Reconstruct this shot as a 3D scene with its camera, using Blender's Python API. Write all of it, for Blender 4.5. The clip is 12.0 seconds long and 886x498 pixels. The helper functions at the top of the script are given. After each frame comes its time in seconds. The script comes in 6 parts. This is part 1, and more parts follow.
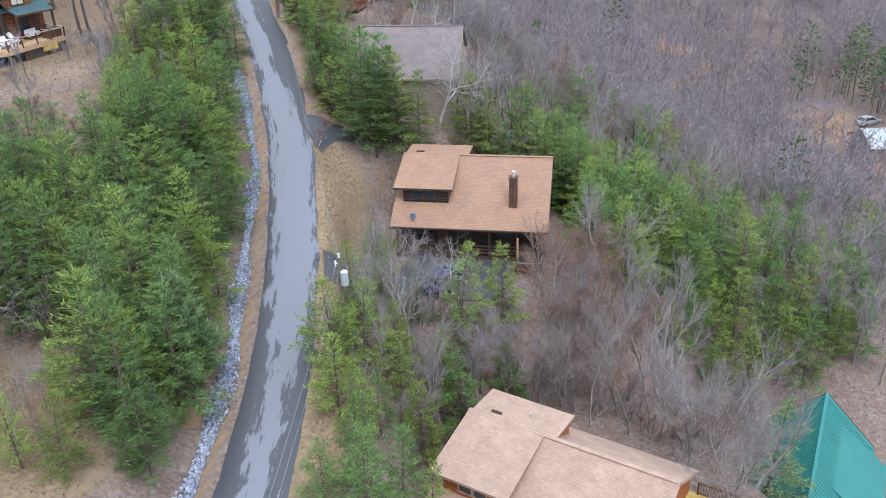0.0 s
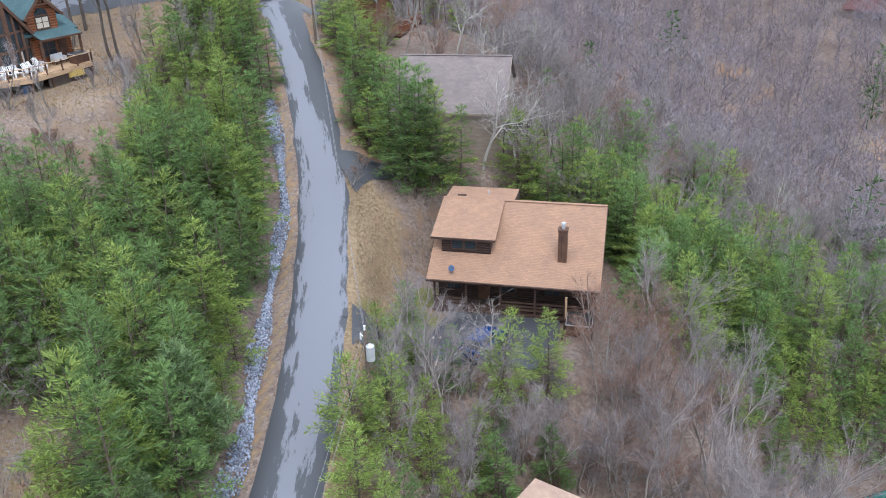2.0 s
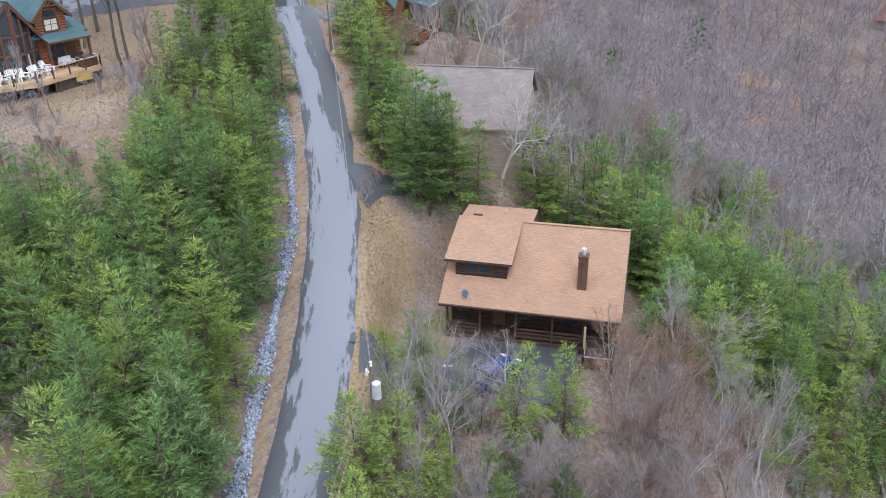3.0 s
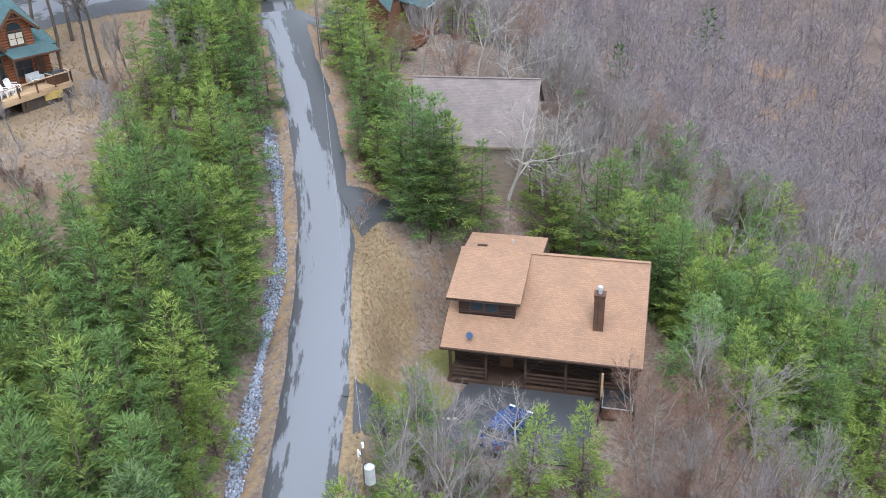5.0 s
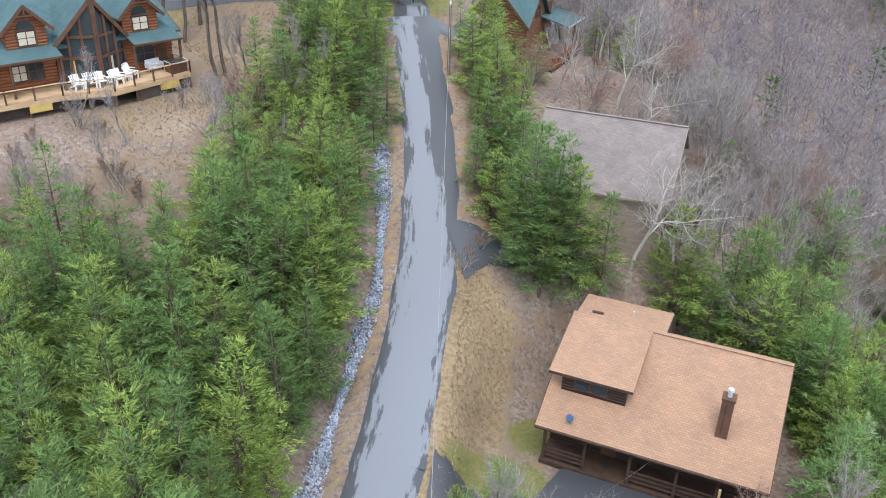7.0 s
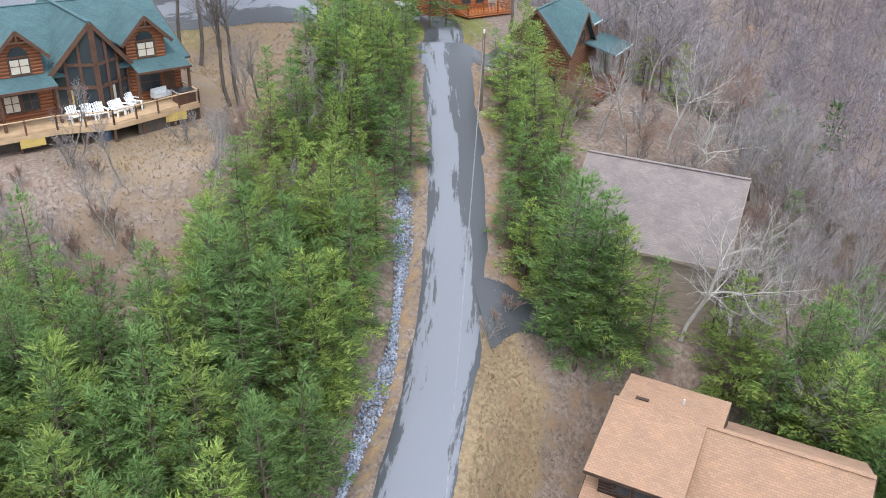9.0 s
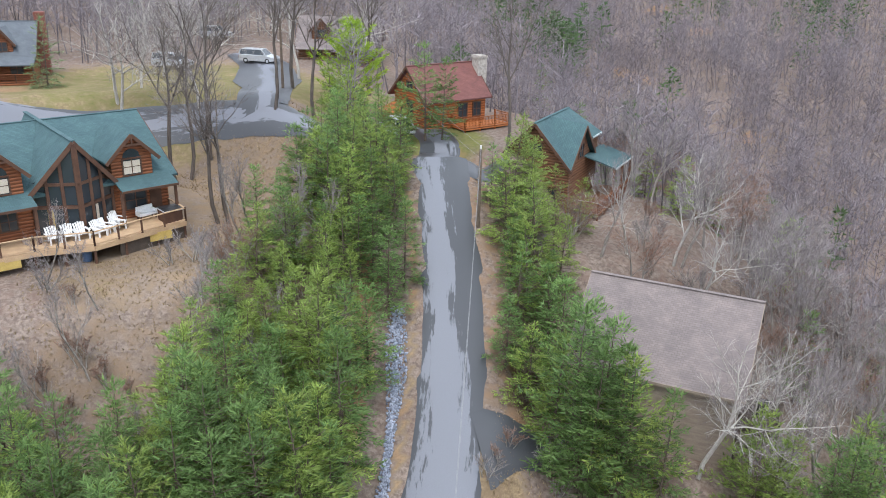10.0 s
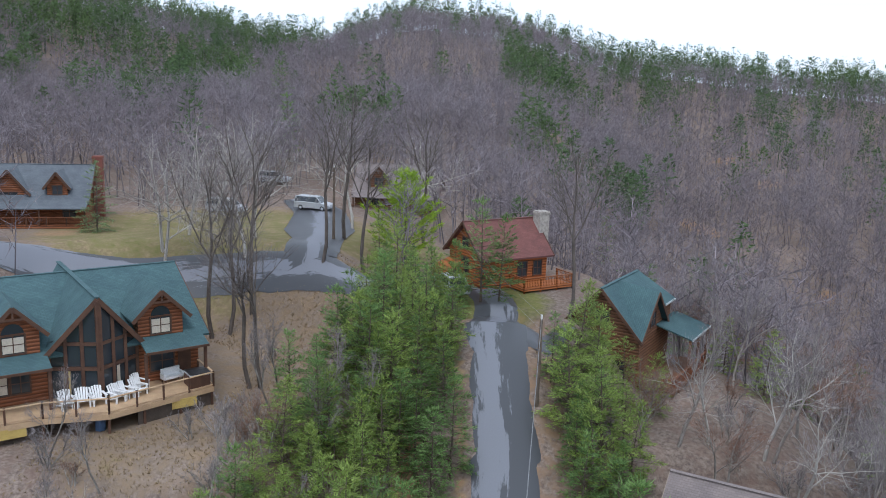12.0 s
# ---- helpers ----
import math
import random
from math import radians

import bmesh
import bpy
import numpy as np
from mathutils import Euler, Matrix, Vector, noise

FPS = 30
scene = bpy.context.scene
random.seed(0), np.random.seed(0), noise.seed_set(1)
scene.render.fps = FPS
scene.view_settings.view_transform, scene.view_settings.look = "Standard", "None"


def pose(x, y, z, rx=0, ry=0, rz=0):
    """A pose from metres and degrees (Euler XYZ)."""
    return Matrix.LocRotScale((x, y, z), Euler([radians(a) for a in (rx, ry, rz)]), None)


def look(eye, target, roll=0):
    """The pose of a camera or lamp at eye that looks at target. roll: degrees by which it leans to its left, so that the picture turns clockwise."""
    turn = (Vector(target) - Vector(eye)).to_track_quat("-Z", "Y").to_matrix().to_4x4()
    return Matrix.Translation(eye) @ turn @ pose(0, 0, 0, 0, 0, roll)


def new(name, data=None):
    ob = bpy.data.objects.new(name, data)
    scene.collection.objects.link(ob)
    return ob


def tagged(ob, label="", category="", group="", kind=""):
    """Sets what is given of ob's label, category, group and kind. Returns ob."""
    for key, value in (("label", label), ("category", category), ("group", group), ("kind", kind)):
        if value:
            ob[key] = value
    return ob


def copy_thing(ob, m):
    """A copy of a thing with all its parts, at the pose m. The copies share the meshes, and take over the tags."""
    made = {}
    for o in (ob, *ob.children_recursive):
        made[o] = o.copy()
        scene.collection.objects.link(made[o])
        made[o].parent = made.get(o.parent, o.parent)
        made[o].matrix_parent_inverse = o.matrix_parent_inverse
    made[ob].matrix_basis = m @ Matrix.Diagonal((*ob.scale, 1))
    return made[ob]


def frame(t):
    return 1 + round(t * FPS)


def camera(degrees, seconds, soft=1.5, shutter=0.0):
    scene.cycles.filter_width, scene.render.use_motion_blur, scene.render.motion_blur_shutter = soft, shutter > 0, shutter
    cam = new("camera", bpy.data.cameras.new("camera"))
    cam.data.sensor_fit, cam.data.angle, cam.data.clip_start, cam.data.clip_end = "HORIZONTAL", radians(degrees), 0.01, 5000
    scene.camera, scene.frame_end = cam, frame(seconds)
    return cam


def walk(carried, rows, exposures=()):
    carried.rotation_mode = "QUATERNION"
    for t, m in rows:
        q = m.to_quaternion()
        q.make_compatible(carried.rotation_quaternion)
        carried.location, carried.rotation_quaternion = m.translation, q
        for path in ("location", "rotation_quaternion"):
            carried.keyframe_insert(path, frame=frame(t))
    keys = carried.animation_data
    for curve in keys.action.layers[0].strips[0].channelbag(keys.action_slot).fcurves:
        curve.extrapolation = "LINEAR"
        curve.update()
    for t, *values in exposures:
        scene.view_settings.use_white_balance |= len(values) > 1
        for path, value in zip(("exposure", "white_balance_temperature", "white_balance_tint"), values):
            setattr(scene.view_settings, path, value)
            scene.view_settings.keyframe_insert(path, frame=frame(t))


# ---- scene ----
cam = camera(56.0, 12.0, soft=0.95)
PATH = [
    (0, (14.306, 11.486, 32.825), (13.748, 13.19, 31.938), -2.0),
    (0.5, (13.745, 13.301, 32.902), (13.095, 14.976, 32.023), -1.7),
    (1, (13.249, 15.006, 33.032), (12.58, 16.676, 32.159), -1.6),
    (1.5, (12.827, 16.615, 33.2), (12.16, 18.289, 32.331), -1.7),
    (2, (12.391, 18.178, 33.385), (11.732, 19.855, 32.518), -2.0),
    (2.5, (11.876, 19.723, 33.562), (11.205, 21.399, 32.702), -0.5),
    (3, (11.307, 21.239, 33.708), (10.614, 22.903, 32.84), -1.1),
    (3.2, (11.078, 21.849, 33.777), (10.38, 23.509, 32.907), -1.2),
    (5, (9.018, 27.396, 34.486), (8.323, 29.04, 33.583), -2.1),
    (5.5, (8.366, 28.956, 34.705), (7.672, 30.597, 33.798), -1.9),
    (6, (7.603, 30.517, 34.937), (6.882, 32.148, 34.031), -0.5),
    (6.5, (6.719, 32.112, 35.163), (5.897, 33.691, 34.252), 1.1),
    (7, (5.829, 33.72, 35.333), (4.909, 35.238, 34.411), 1.7),
    (7.2, (5.491, 34.38, 35.38), (4.551, 35.881, 34.451), 1.7),
    (8.8, (2.947, 39.825, 35.599), (1.96, 41.282, 34.648), 1.8),
    (9, (2.611, 40.494, 35.636), (1.61, 41.962, 34.719), 1.7),
    (9.2, (2.263, 41.14, 35.684), (1.247, 42.623, 34.808), 1.7),
    (9.5, (1.729, 42.066, 35.768), (0.696, 43.57, 34.948), 1.5),
    (10, (0.856, 43.502, 35.918), (-0.205, 45.045, 35.214), 1.3),
    (10.5, (0.042, 44.84, 36.069), (-1.025, 46.403, 35.424), 1.4),
    (11, (-0.781, 46.141, 36.187), (-1.856, 47.725, 35.608), 1.6),
    (11.5, (-1.701, 47.429, 36.236), (-2.796, 49.044, 35.796), 1.7),
    (12, (-2.733, 48.794, 36.219), (-3.965, 50.321, 35.83), 2.0),
]
walk(cam, [(t, look(eye, target, roll)) for t, eye, target, roll in PATH],
     exposures=[(0, 0.45, 6250, 14), (3, 0.5, 6350, 14), (5, 0.6, 6450, 11), (9.5, 0.62, 6650, 11), (10, 0.46, 6650, 12), (10.5, 0.32, 6600, 12), (11.2, 0.08, 6450, 12), (12, -0.2, 6250, 12)])

# ---- sky and light: bright overcast ----
world = bpy.data.worlds.new("overcast_sky")
scene.world = world
world.use_nodes = True
wn, wl = world.node_tree.nodes, world.node_tree.links
wn.clear()
w_out, w_bg, w_sky = wn.new("ShaderNodeOutputWorld"), wn.new("ShaderNodeBackground"), wn.new("ShaderNodeTexSky")
w_sky.sky_type, w_sky.sun_disc, w_sky.sun_elevation, w_sky.sun_rotation = "NISHITA", False, radians(50), radians(150)
w_co, w_noise, w_mix, w_ramp = wn.new("ShaderNodeTexCoord"), wn.new("ShaderNodeTexNoise"), wn.new("ShaderNodeMix"), wn.new("ShaderNodeMapRange")
w_noise.inputs["Scale"].default_value, w_noise.inputs["Detail"].default_value = 2.2, 6
w_mix.data_type = "RGBA"
w_ramp.inputs["From Min"].default_value, w_ramp.inputs["From Max"].default_value = 0.3, 0.65
w_ramp.inputs["To Min"].default_value, w_ramp.inputs["To Max"].default_value = 0.86, 1.0
w_mix.inputs[7].default_value = (8.2, 9.4, 10.9, 1)
wl.new(w_co.outputs["Generated"], w_noise.inputs["Vector"])
wl.new(w_noise.outputs["Fac"], w_ramp.inputs["Value"])
wl.new(w_ramp.outputs["Result"], w_mix.inputs["Factor"])
wl.new(w_sky.outputs["Color"], w_mix.inputs[6])
wl.new(w_mix.outputs[2], w_bg.inputs["Color"])
w_bg.inputs["Strength"].default_value = 0.15
wl.new(w_bg.outputs["Background"], w_out.inputs["Surface"])
sun = new("sun", bpy.data.lights.new("sun", "SUN"))
sun.data.energy, sun.data.angle, sun.data.color = 1.5, radians(25), (1.0, 0.98, 0.94)
sun.matrix_world = look((20, 20, 80), (0, 55, 0))

# ---- materials ----
def material(name, colour, colour2=None, rough=0.8, scale=3.0, fine=40.0, bump=0.3, metal=0.0, spread=0.0, island=0.0, stretch=(1, 1, 1), spec=0.3, leaf=0.0):
    """Two colours mixed by a coarse noise, a fine grain in value and relief; spread and island vary the value from object to object and piece to piece."""
    m = bpy.data.materials.new(name)
    m.use_nodes = True
    n, k = m.node_tree.nodes, m.node_tree.links
    b = n["Principled BSDF"]
    b.inputs["Roughness"].default_value, b.inputs["Metallic"].default_value = rough, metal
    b.inputs["Specular IOR Level"].default_value = spec
    co, mp = n.new("ShaderNodeTexCoord"), n.new("ShaderNodeMapping")
    mp.inputs["Scale"].default_value = stretch
    k.new(co.outputs["Object"], mp.inputs["Vector"])
    big, small = n.new("ShaderNodeTexNoise"), n.new("ShaderNodeTexNoise")
    big.inputs["Scale"].default_value, small.inputs["Scale"].default_value = scale, fine
    big.inputs["Detail"].default_value, small.inputs["Detail"].default_value = 5, 3
    k.new(mp.outputs["Vector"], big.inputs["Vector"])
    k.new(mp.outputs["Vector"], small.inputs["Vector"])
    rng = n.new("ShaderNodeMapRange")
    rng.inputs["From Min"].default_value, rng.inputs["From Max"].default_value = 0.35, 0.65
    k.new(big.outputs["Fac"], rng.inputs["Value"])
    mix = n.new("ShaderNodeMix")
    mix.data_type = "RGBA"
    mix.inputs[6].default_value, mix.inputs[7].default_value = (*colour, 1), (*(colour2 or [c * 0.7 for c in colour]), 1)
    k.new(rng.outputs["Result"], mix.inputs["Factor"])
    hsv = n.new("ShaderNodeHueSaturation")
    k.new(mix.outputs[2], hsv.inputs["Color"])
    val = n.new("ShaderNodeMapRange")
    val.inputs["To Min"].default_value, val.inputs["To Max"].default_value = 0.72, 1.28
    k.new(small.outputs["Fac"], val.inputs["Value"])
    last = val.outputs["Result"]
    for amount, node, socket in ((spread, "ShaderNodeObjectInfo", "Random"), (island, "ShaderNodeNewGeometry", "Random Per Island")):
        if amount:
            info, r, mul = n.new(node), n.new("ShaderNodeMapRange"), n.new("ShaderNodeMath")
            r.inputs["To Min"].default_value, r.inputs["To Max"].default_value = 1 - amount, 1 + amount
            mul.operation = "MULTIPLY"
            k.new(info.outputs[socket], r.inputs["Value"])
            k.new(r.outputs["Result"], mul.inputs[0])
            k.new(last, mul.inputs[1])
            last = mul.outputs["Value"]
    k.new(last, hsv.inputs["Value"])
    k.new(hsv.outputs["Color"], b.inputs["Base Color"])
    if leaf:
        # light passes through thin needles and leaves
        tr, mx = n.new("ShaderNodeBsdfTranslucent"), n.new("ShaderNodeMixShader")
        mx.inputs["Fac"].default_value = leaf
        k.new(hsv.outputs["Color"], tr.inputs["Color"])
        k.new(b.outputs["BSDF"], mx.inputs[1])
        k.new(tr.outputs["BSDF"], mx.inputs[2])
        k.new(mx.outputs["Shader"], n["Material Output"].inputs["Surface"])
    if bump:
        bp = n.new("ShaderNodeBump")
        bp.inputs["Strength"].default_value, bp.inputs["Distance"].default_value = bump, 0.02
        k.new(small.outputs["Fac"], bp.inputs["Height"])
        k.new(bp.outputs["Normal"], b.inputs["Normal"])
    return m


def shingles(name, colour, colour2, course=0.14, width=0.3):
    """Asphalt shingles: courses of tabs with a mottled colour, by the roof's own coordinates."""
    m = material(name, colour, colour2, 0.9, 0.9, 60, 0.4)
    n, k = m.node_tree.nodes, m.node_tree.links
    co, brick, mul = n.new("ShaderNodeUVMap"), n.new("ShaderNodeTexBrick"), n.new("ShaderNodeMix")
    brick.inputs["Scale"].default_value = 1.0
    brick.inputs["Brick Width"].default_value, brick.inputs["Row Height"].default_value = width, course
    brick.inputs["Mortar Size"].default_value = 0.012
    brick.inputs["Color1"].default_value, brick.inputs["Color2"].default_value, brick.inputs["Mortar"].default_value = (1.07, 1.06, 1.05, 1), (0.88, 0.88, 0.89, 1), (0.74, 0.73, 0.72, 1)
    k.new(co.outputs["UV"], brick.inputs["Vector"])
    mul.data_type, mul.blend_type = "RGBA", "MULTIPLY"
    mul.inputs["Factor"].default_value = 1.0
    hsv, b = n["Hue/Saturation/Value"], n["Principled BSDF"]
    k.new(hsv.outputs["Color"], mul.inputs[6])
    k.new(brick.outputs["Color"], mul.inputs[7])
    k.new(mul.outputs[2], b.inputs["Base Color"])
    return m


def boards(name, colour, colour2, pitch=0.2, rough=0.7):
    """Horizontal logs or lap boards: rows of relief along z."""
    m = material(name, colour, colour2, rough, 1.5, 18, 0.0, stretch=(1, 1, 6))
    n, k = m.node_tree.nodes, m.node_tree.links
    co, wave, bp, mul = n.new("ShaderNodeTexCoord"), n.new("ShaderNodeTexWave"), n.new("ShaderNodeBump"), n.new("ShaderNodeMix")
    wave.bands_direction, wave.wave_profile = "Z", "SIN"
    wave.inputs["Scale"].default_value = 0.314 / pitch
    wave.inputs["Distortion"].default_value = 0.15
    k.new(co.outputs["Object"], wave.inputs["Vector"])
    bp.inputs["Strength"].default_value, bp.inputs["Distance"].default_value = 0.8, 0.05
    k.new(wave.outputs["Fac"], bp.inputs["Height"])
    k.new(bp.outputs["Normal"], n["Principled BSDF"].inputs["Normal"])
    rng = n.new("ShaderNodeMapRange")
    rng.inputs["From Max"].default_value, rng.inputs["To Min"].default_value = 0.3, 0.45
    k.new(wave.outputs["Fac"], rng.inputs["Value"])
    mul.data_type, mul.blend_type = "RGBA", "MULTIPLY"
    mul.inputs["Factor"].default_value = 1.0
    k.new(n["Hue/Saturation/Value"].outputs["Color"], mul.inputs[6])
    k.new(rng.outputs["Result"], mul.inputs[7])
    k.new(mul.outputs[2], n["Principled BSDF"].inputs["Base Color"])
    return m


def land_material():
    """Leaf litter, dry grass, green grass and red clay, blended by the ground's cover layer and broken up by noise."""
    m = bpy.data.materials.new("ground_cover")
    m.use_nodes = True
    n, k = m.node_tree.nodes, m.node_tree.links
    b = n["Principled BSDF"]
    b.inputs["Roughness"].default_value, b.inputs["Specular IOR Level"].default_value = 0.95, 0.1
    co = n.new("ShaderNodeTexCoord")

    def noise_at(scale, detail=6, rough=0.6):
        t = n.new("ShaderNodeTexNoise")
        t.inputs["Scale"].default_value, t.inputs["Detail"].default_value, t.inputs["Roughness"].default_value = scale, detail, rough
        k.new(co.outputs["Object"], t.inputs["Vector"])
        return t.outputs["Fac"]

    def blend(f, a, c):
        x = n.new("ShaderNodeMix")
        x.data_type = "RGBA"
        k.new(f, x.inputs["Factor"])
        for i, v in ((6, a), (7, c)):
            if isinstance(v, tuple):
                x.inputs[i].default_value = (*v, 1)
            else:
                k.new(v, x.inputs[i])
        return x.outputs[2]

    def ramp(f, lo, hi):
        x = n.new("ShaderNodeMapRange")
        x.inputs["From Min"].default_value, x.inputs["From Max"].default_value = lo, hi
        k.new(f, x.inputs["Value"])
        return x.outputs["Result"]

    fine, mid, coarse = noise_at(3.4, 9, 0.72), noise_at(0.9), noise_at(0.13)
    litter = blend(ramp(fine, 0.4, 0.6), (0.14, 0.106, 0.09), (0.275, 0.22, 0.185))
    litter = blend(ramp(mid, 0.45, 0.75), litter, (0.19, 0.127, 0.102))
    straw = blend(ramp(fine, 0.42, 0.6), (0.30, 0.225, 0.14), (0.18, 0.13, 0.085))
    straw = blend(ramp(mid, 0.5, 0.72), straw, (0.24, 0.17, 0.11))
    green = blend(ramp(fine, 0.3, 0.7), (0.11, 0.12, 0.04), (0.20, 0.185, 0.075))
    clay = blend(ramp(fine, 0.35, 0.65), (0.33, 0.20, 0.12), (0.25, 0.16, 0.10))
    att = n.new("ShaderNodeAttribute")
    att.attribute_name = "cover"
    sep = n.new("ShaderNodeSeparateColor")
    k.new(att.outputs["Color"], sep.inputs["Color"])

    def weight(socket):
        s = n.new("ShaderNodeMath")
        s.operation = "ADD"
        t = n.new("ShaderNodeMapRange")
        t.inputs["To Min"].default_value, t.inputs["To Max"].default_value = -0.35, 0.35
        k.new(mid, t.inputs["Value"])
        k.new(socket, s.inputs[0])
        k.new(t.outputs["Result"], s.inputs[1])
        return ramp(s.outputs["Value"], 0.35, 0.65)

    c = blend(weight(sep.outputs["Red"]), litter, straw)
    c = blend(weight(sep.outputs["Green"]), c, green)
    c = blend(weight(sep.outputs["Blue"]), c, clay)
    hsv = n.new("ShaderNodeHueSaturation")
    v = n.new("ShaderNodeMapRange")
    v.inputs["From Min"].default_value, v.inputs["From Max"].default_value, v.inputs["To Min"].default_value, v.inputs["To Max"].default_value = 0.3, 0.7, 0.82, 1.18
    k.new(coarse, v.inputs["Value"])
    k.new(v.outputs["Result"], hsv.inputs["Value"])
    k.new(c, hsv.inputs["Color"])
    k.new(hsv.outputs["Color"], b.inputs["Base Color"])
    bp = n.new("ShaderNodeBump")
    bp.inputs["Strength"].default_value, bp.inputs["Distance"].default_value = 0.6, 0.15
    k.new(fine, bp.inputs["Height"])
    k.new(bp.outputs["Normal"], b.inputs["Normal"])
    return m


def asphalt_material(name, wet_edge):
    """Asphalt that dries from the wheel tracks outward: pale dry grey in the middle, dark and glossy where it is still wet. UV: metres across and along."""
    m = bpy.data.materials.new(name)
    m.use_nodes = True
    n, k = m.node_tree.nodes, m.node_tree.links
    b = n["Principled BSDF"]
    co, sep = n.new("ShaderNodeUVMap"), n.new("ShaderNodeSeparateXYZ")
    k.new(co.outputs["UV"], sep.inputs["Vector"])
    mp = n.new("ShaderNodeMapping")
    mp.inputs["Scale"].default_value = (1.5, 0.24, 1)
    k.new(co.outputs["UV"], mp.inputs["Vector"])
    a, fine = n.new("ShaderNodeTexNoise"), n.new("ShaderNodeTexNoise")
    a.inputs["Scale"].default_value, a.inputs["Detail"].default_value, a.inputs["Roughness"].default_value = 1.0, 9, 0.68
    fine.inputs["Scale"].default_value, fine.inputs["Detail"].default_value = 14, 4
    k.new(mp.outputs["Vector"], a.inputs["Vector"])
    k.new(co.outputs["UV"], fine.inputs["Vector"])

    def math_node(op, x, y):
        q = n.new("ShaderNodeMath")
        q.operation = op
        for i, v in enumerate((x, y)):
            if isinstance(v, (int, float)):
                q.inputs[i].default_value = v
            else:
                k.new(v, q.inputs[i])
        return q.outputs["Value"]

    upper, lower = n.new("ShaderNodeMapRange"), n.new("ShaderNodeMapRange")
    for q, lo, hi in ((upper, 54, 66), (lower, 36, 26)):
        q.inputs["From Min"].default_value, q.inputs["From Max"].default_value = lo, hi
        k.new(sep.outputs["Y"], q.inputs["Value"])
    shift = math_node("ADD", math_node("MULTIPLY", upper.outputs["Result"], 0.85), -0.12)
    edge = math_node("ABSOLUTE", math_node("ADD", sep.outputs["X"], shift), 0.0)
    damp = math_node("ADD", math_node("MULTIPLY", upper.outputs["Result"], 0.16), math_node("MULTIPLY", lower.outputs["Result"], 0.19))
    wet = math_node("ADD", math_node("MULTIPLY", edge, wet_edge[0]), math_node("ADD", a.outputs["Fac"], wet_edge[1]))
    low = n.new("ShaderNodeTexNoise")
    low.inputs["Scale"].default_value, low.inputs["Detail"].default_value = 1.0, 2
    mp2 = n.new("ShaderNodeMapping")
    mp2.inputs["Scale"].default_value = (0.3, 0.045, 1)
    k.new(co.outputs["UV"], mp2.inputs["Vector"])
    k.new(mp2.outputs["Vector"], low.inputs["Vector"])
    wet = math_node("ADD", wet, math_node("MULTIPLY", math_node("SUBTRACT", low.outputs["Fac"], 0.5), 0.3))
    wet = math_node("ADD", wet, damp)
    r = n.new("ShaderNodeMapRange")
    r.inputs["From Min"].default_value, r.inputs["From Max"].default_value = 0.78, 0.83
    k.new(wet, r.inputs["Value"])
    dry = n.new("ShaderNodeMix")
    dry.data_type = "RGBA"
    dry.inputs[6].default_value, dry.inputs[7].default_value = (0.15, 0.158, 0.186, 1), (0.2, 0.209, 0.242, 1)
    k.new(fine.outputs["Fac"], dry.inputs["Factor"])
    mix = n.new("ShaderNodeMix")
    mix.data_type = "RGBA"
    mix.inputs[7].default_value = (0.055, 0.058, 0.067, 1)
    k.new(dry.outputs[2], mix.inputs[6])
    k.new(r.outputs["Result"], mix.inputs["Factor"])
    k.new(mix.outputs[2], b.inputs["Base Color"])
    rr = n.new("ShaderNodeMapRange")
    rr.inputs["To Min"].default_value, rr.inputs["To Max"].default_value = 0.6, 0.42
    k.new(r.outputs["Result"], rr.inputs["Value"])
    k.new(rr.outputs["Result"], b.inputs["Roughness"])
    bp = n.new("ShaderNodeBump")
    bp.inputs["Strength"].default_value, bp.inputs["Distance"].default_value = 0.25, 0.01
    k.new(fine.outputs["Fac"], bp.inputs["Height"])
    k.new(bp.outputs["Normal"], b.inputs["Normal"])
    return m


LAND = land_material()
ASPHALT = asphalt_material("road_asphalt", (0.21, -0.025))
ASPHALT_NEW = asphalt_material("drive_asphalt", (0.0, 0.55))
ASPHALT_LOT = asphalt_material("lot_asphalt", (0.0, 0.42))
ROCK = material("riprap_limestone", (0.34, 0.37, 0.45), (0.22, 0.25, 0.32), 0.85, 2, 25, 0.4, island=0.35)
NEEDLES = material("pine_needles", (0.175, 0.27, 0.088), (0.132, 0.222, 0.08), 0.6, 0.8, 6, 0, spread=0.2, island=0.45, spec=0.25, leaf=0.5)
NEEDLES_YELLOW = material("young_pine_needles", (0.27, 0.345, 0.09), (0.20, 0.285, 0.082), 0.6, 0.8, 6, 0, spread=0.2, island=0.45, spec=0.25, leaf=0.5)
NEEDLES_BLUE = material("spruce_needles", (0.25, 0.345, 0.165), (0.19, 0.28, 0.14), 0.6, 0.8, 6, 0, spread=0.15, island=0.45, spec=0.25, leaf=0.5)
SPRING = material("spring_leaves", (0.33, 0.46, 0.05), (0.26, 0.40, 0.04), 0.6, 0.8, 6, 0, island=0.3, spec=0.2, leaf=0.4)
BARK = material("pine_bark", (0.15, 0.115, 0.09), (0.09, 0.07, 0.055), 0.9, 3, 30, 0.5)
BARK_GREY = material("grey_bark", (0.36, 0.33, 0.30), (0.22, 0.19, 0.17), 0.9, 1.5, 30, 0.3, spread=0.25)
TWIG = material("bare_twigs", (0.27, 0.24, 0.245), (0.20, 0.175, 0.178), 0.9, 1, 8, 0, spread=0.2, island=0.3)
TWIG_RED = material("budding_twigs", (0.27, 0.155, 0.115), (0.2, 0.12, 0.09), 0.9, 1, 8, 0, spread=0.2, island=0.3)
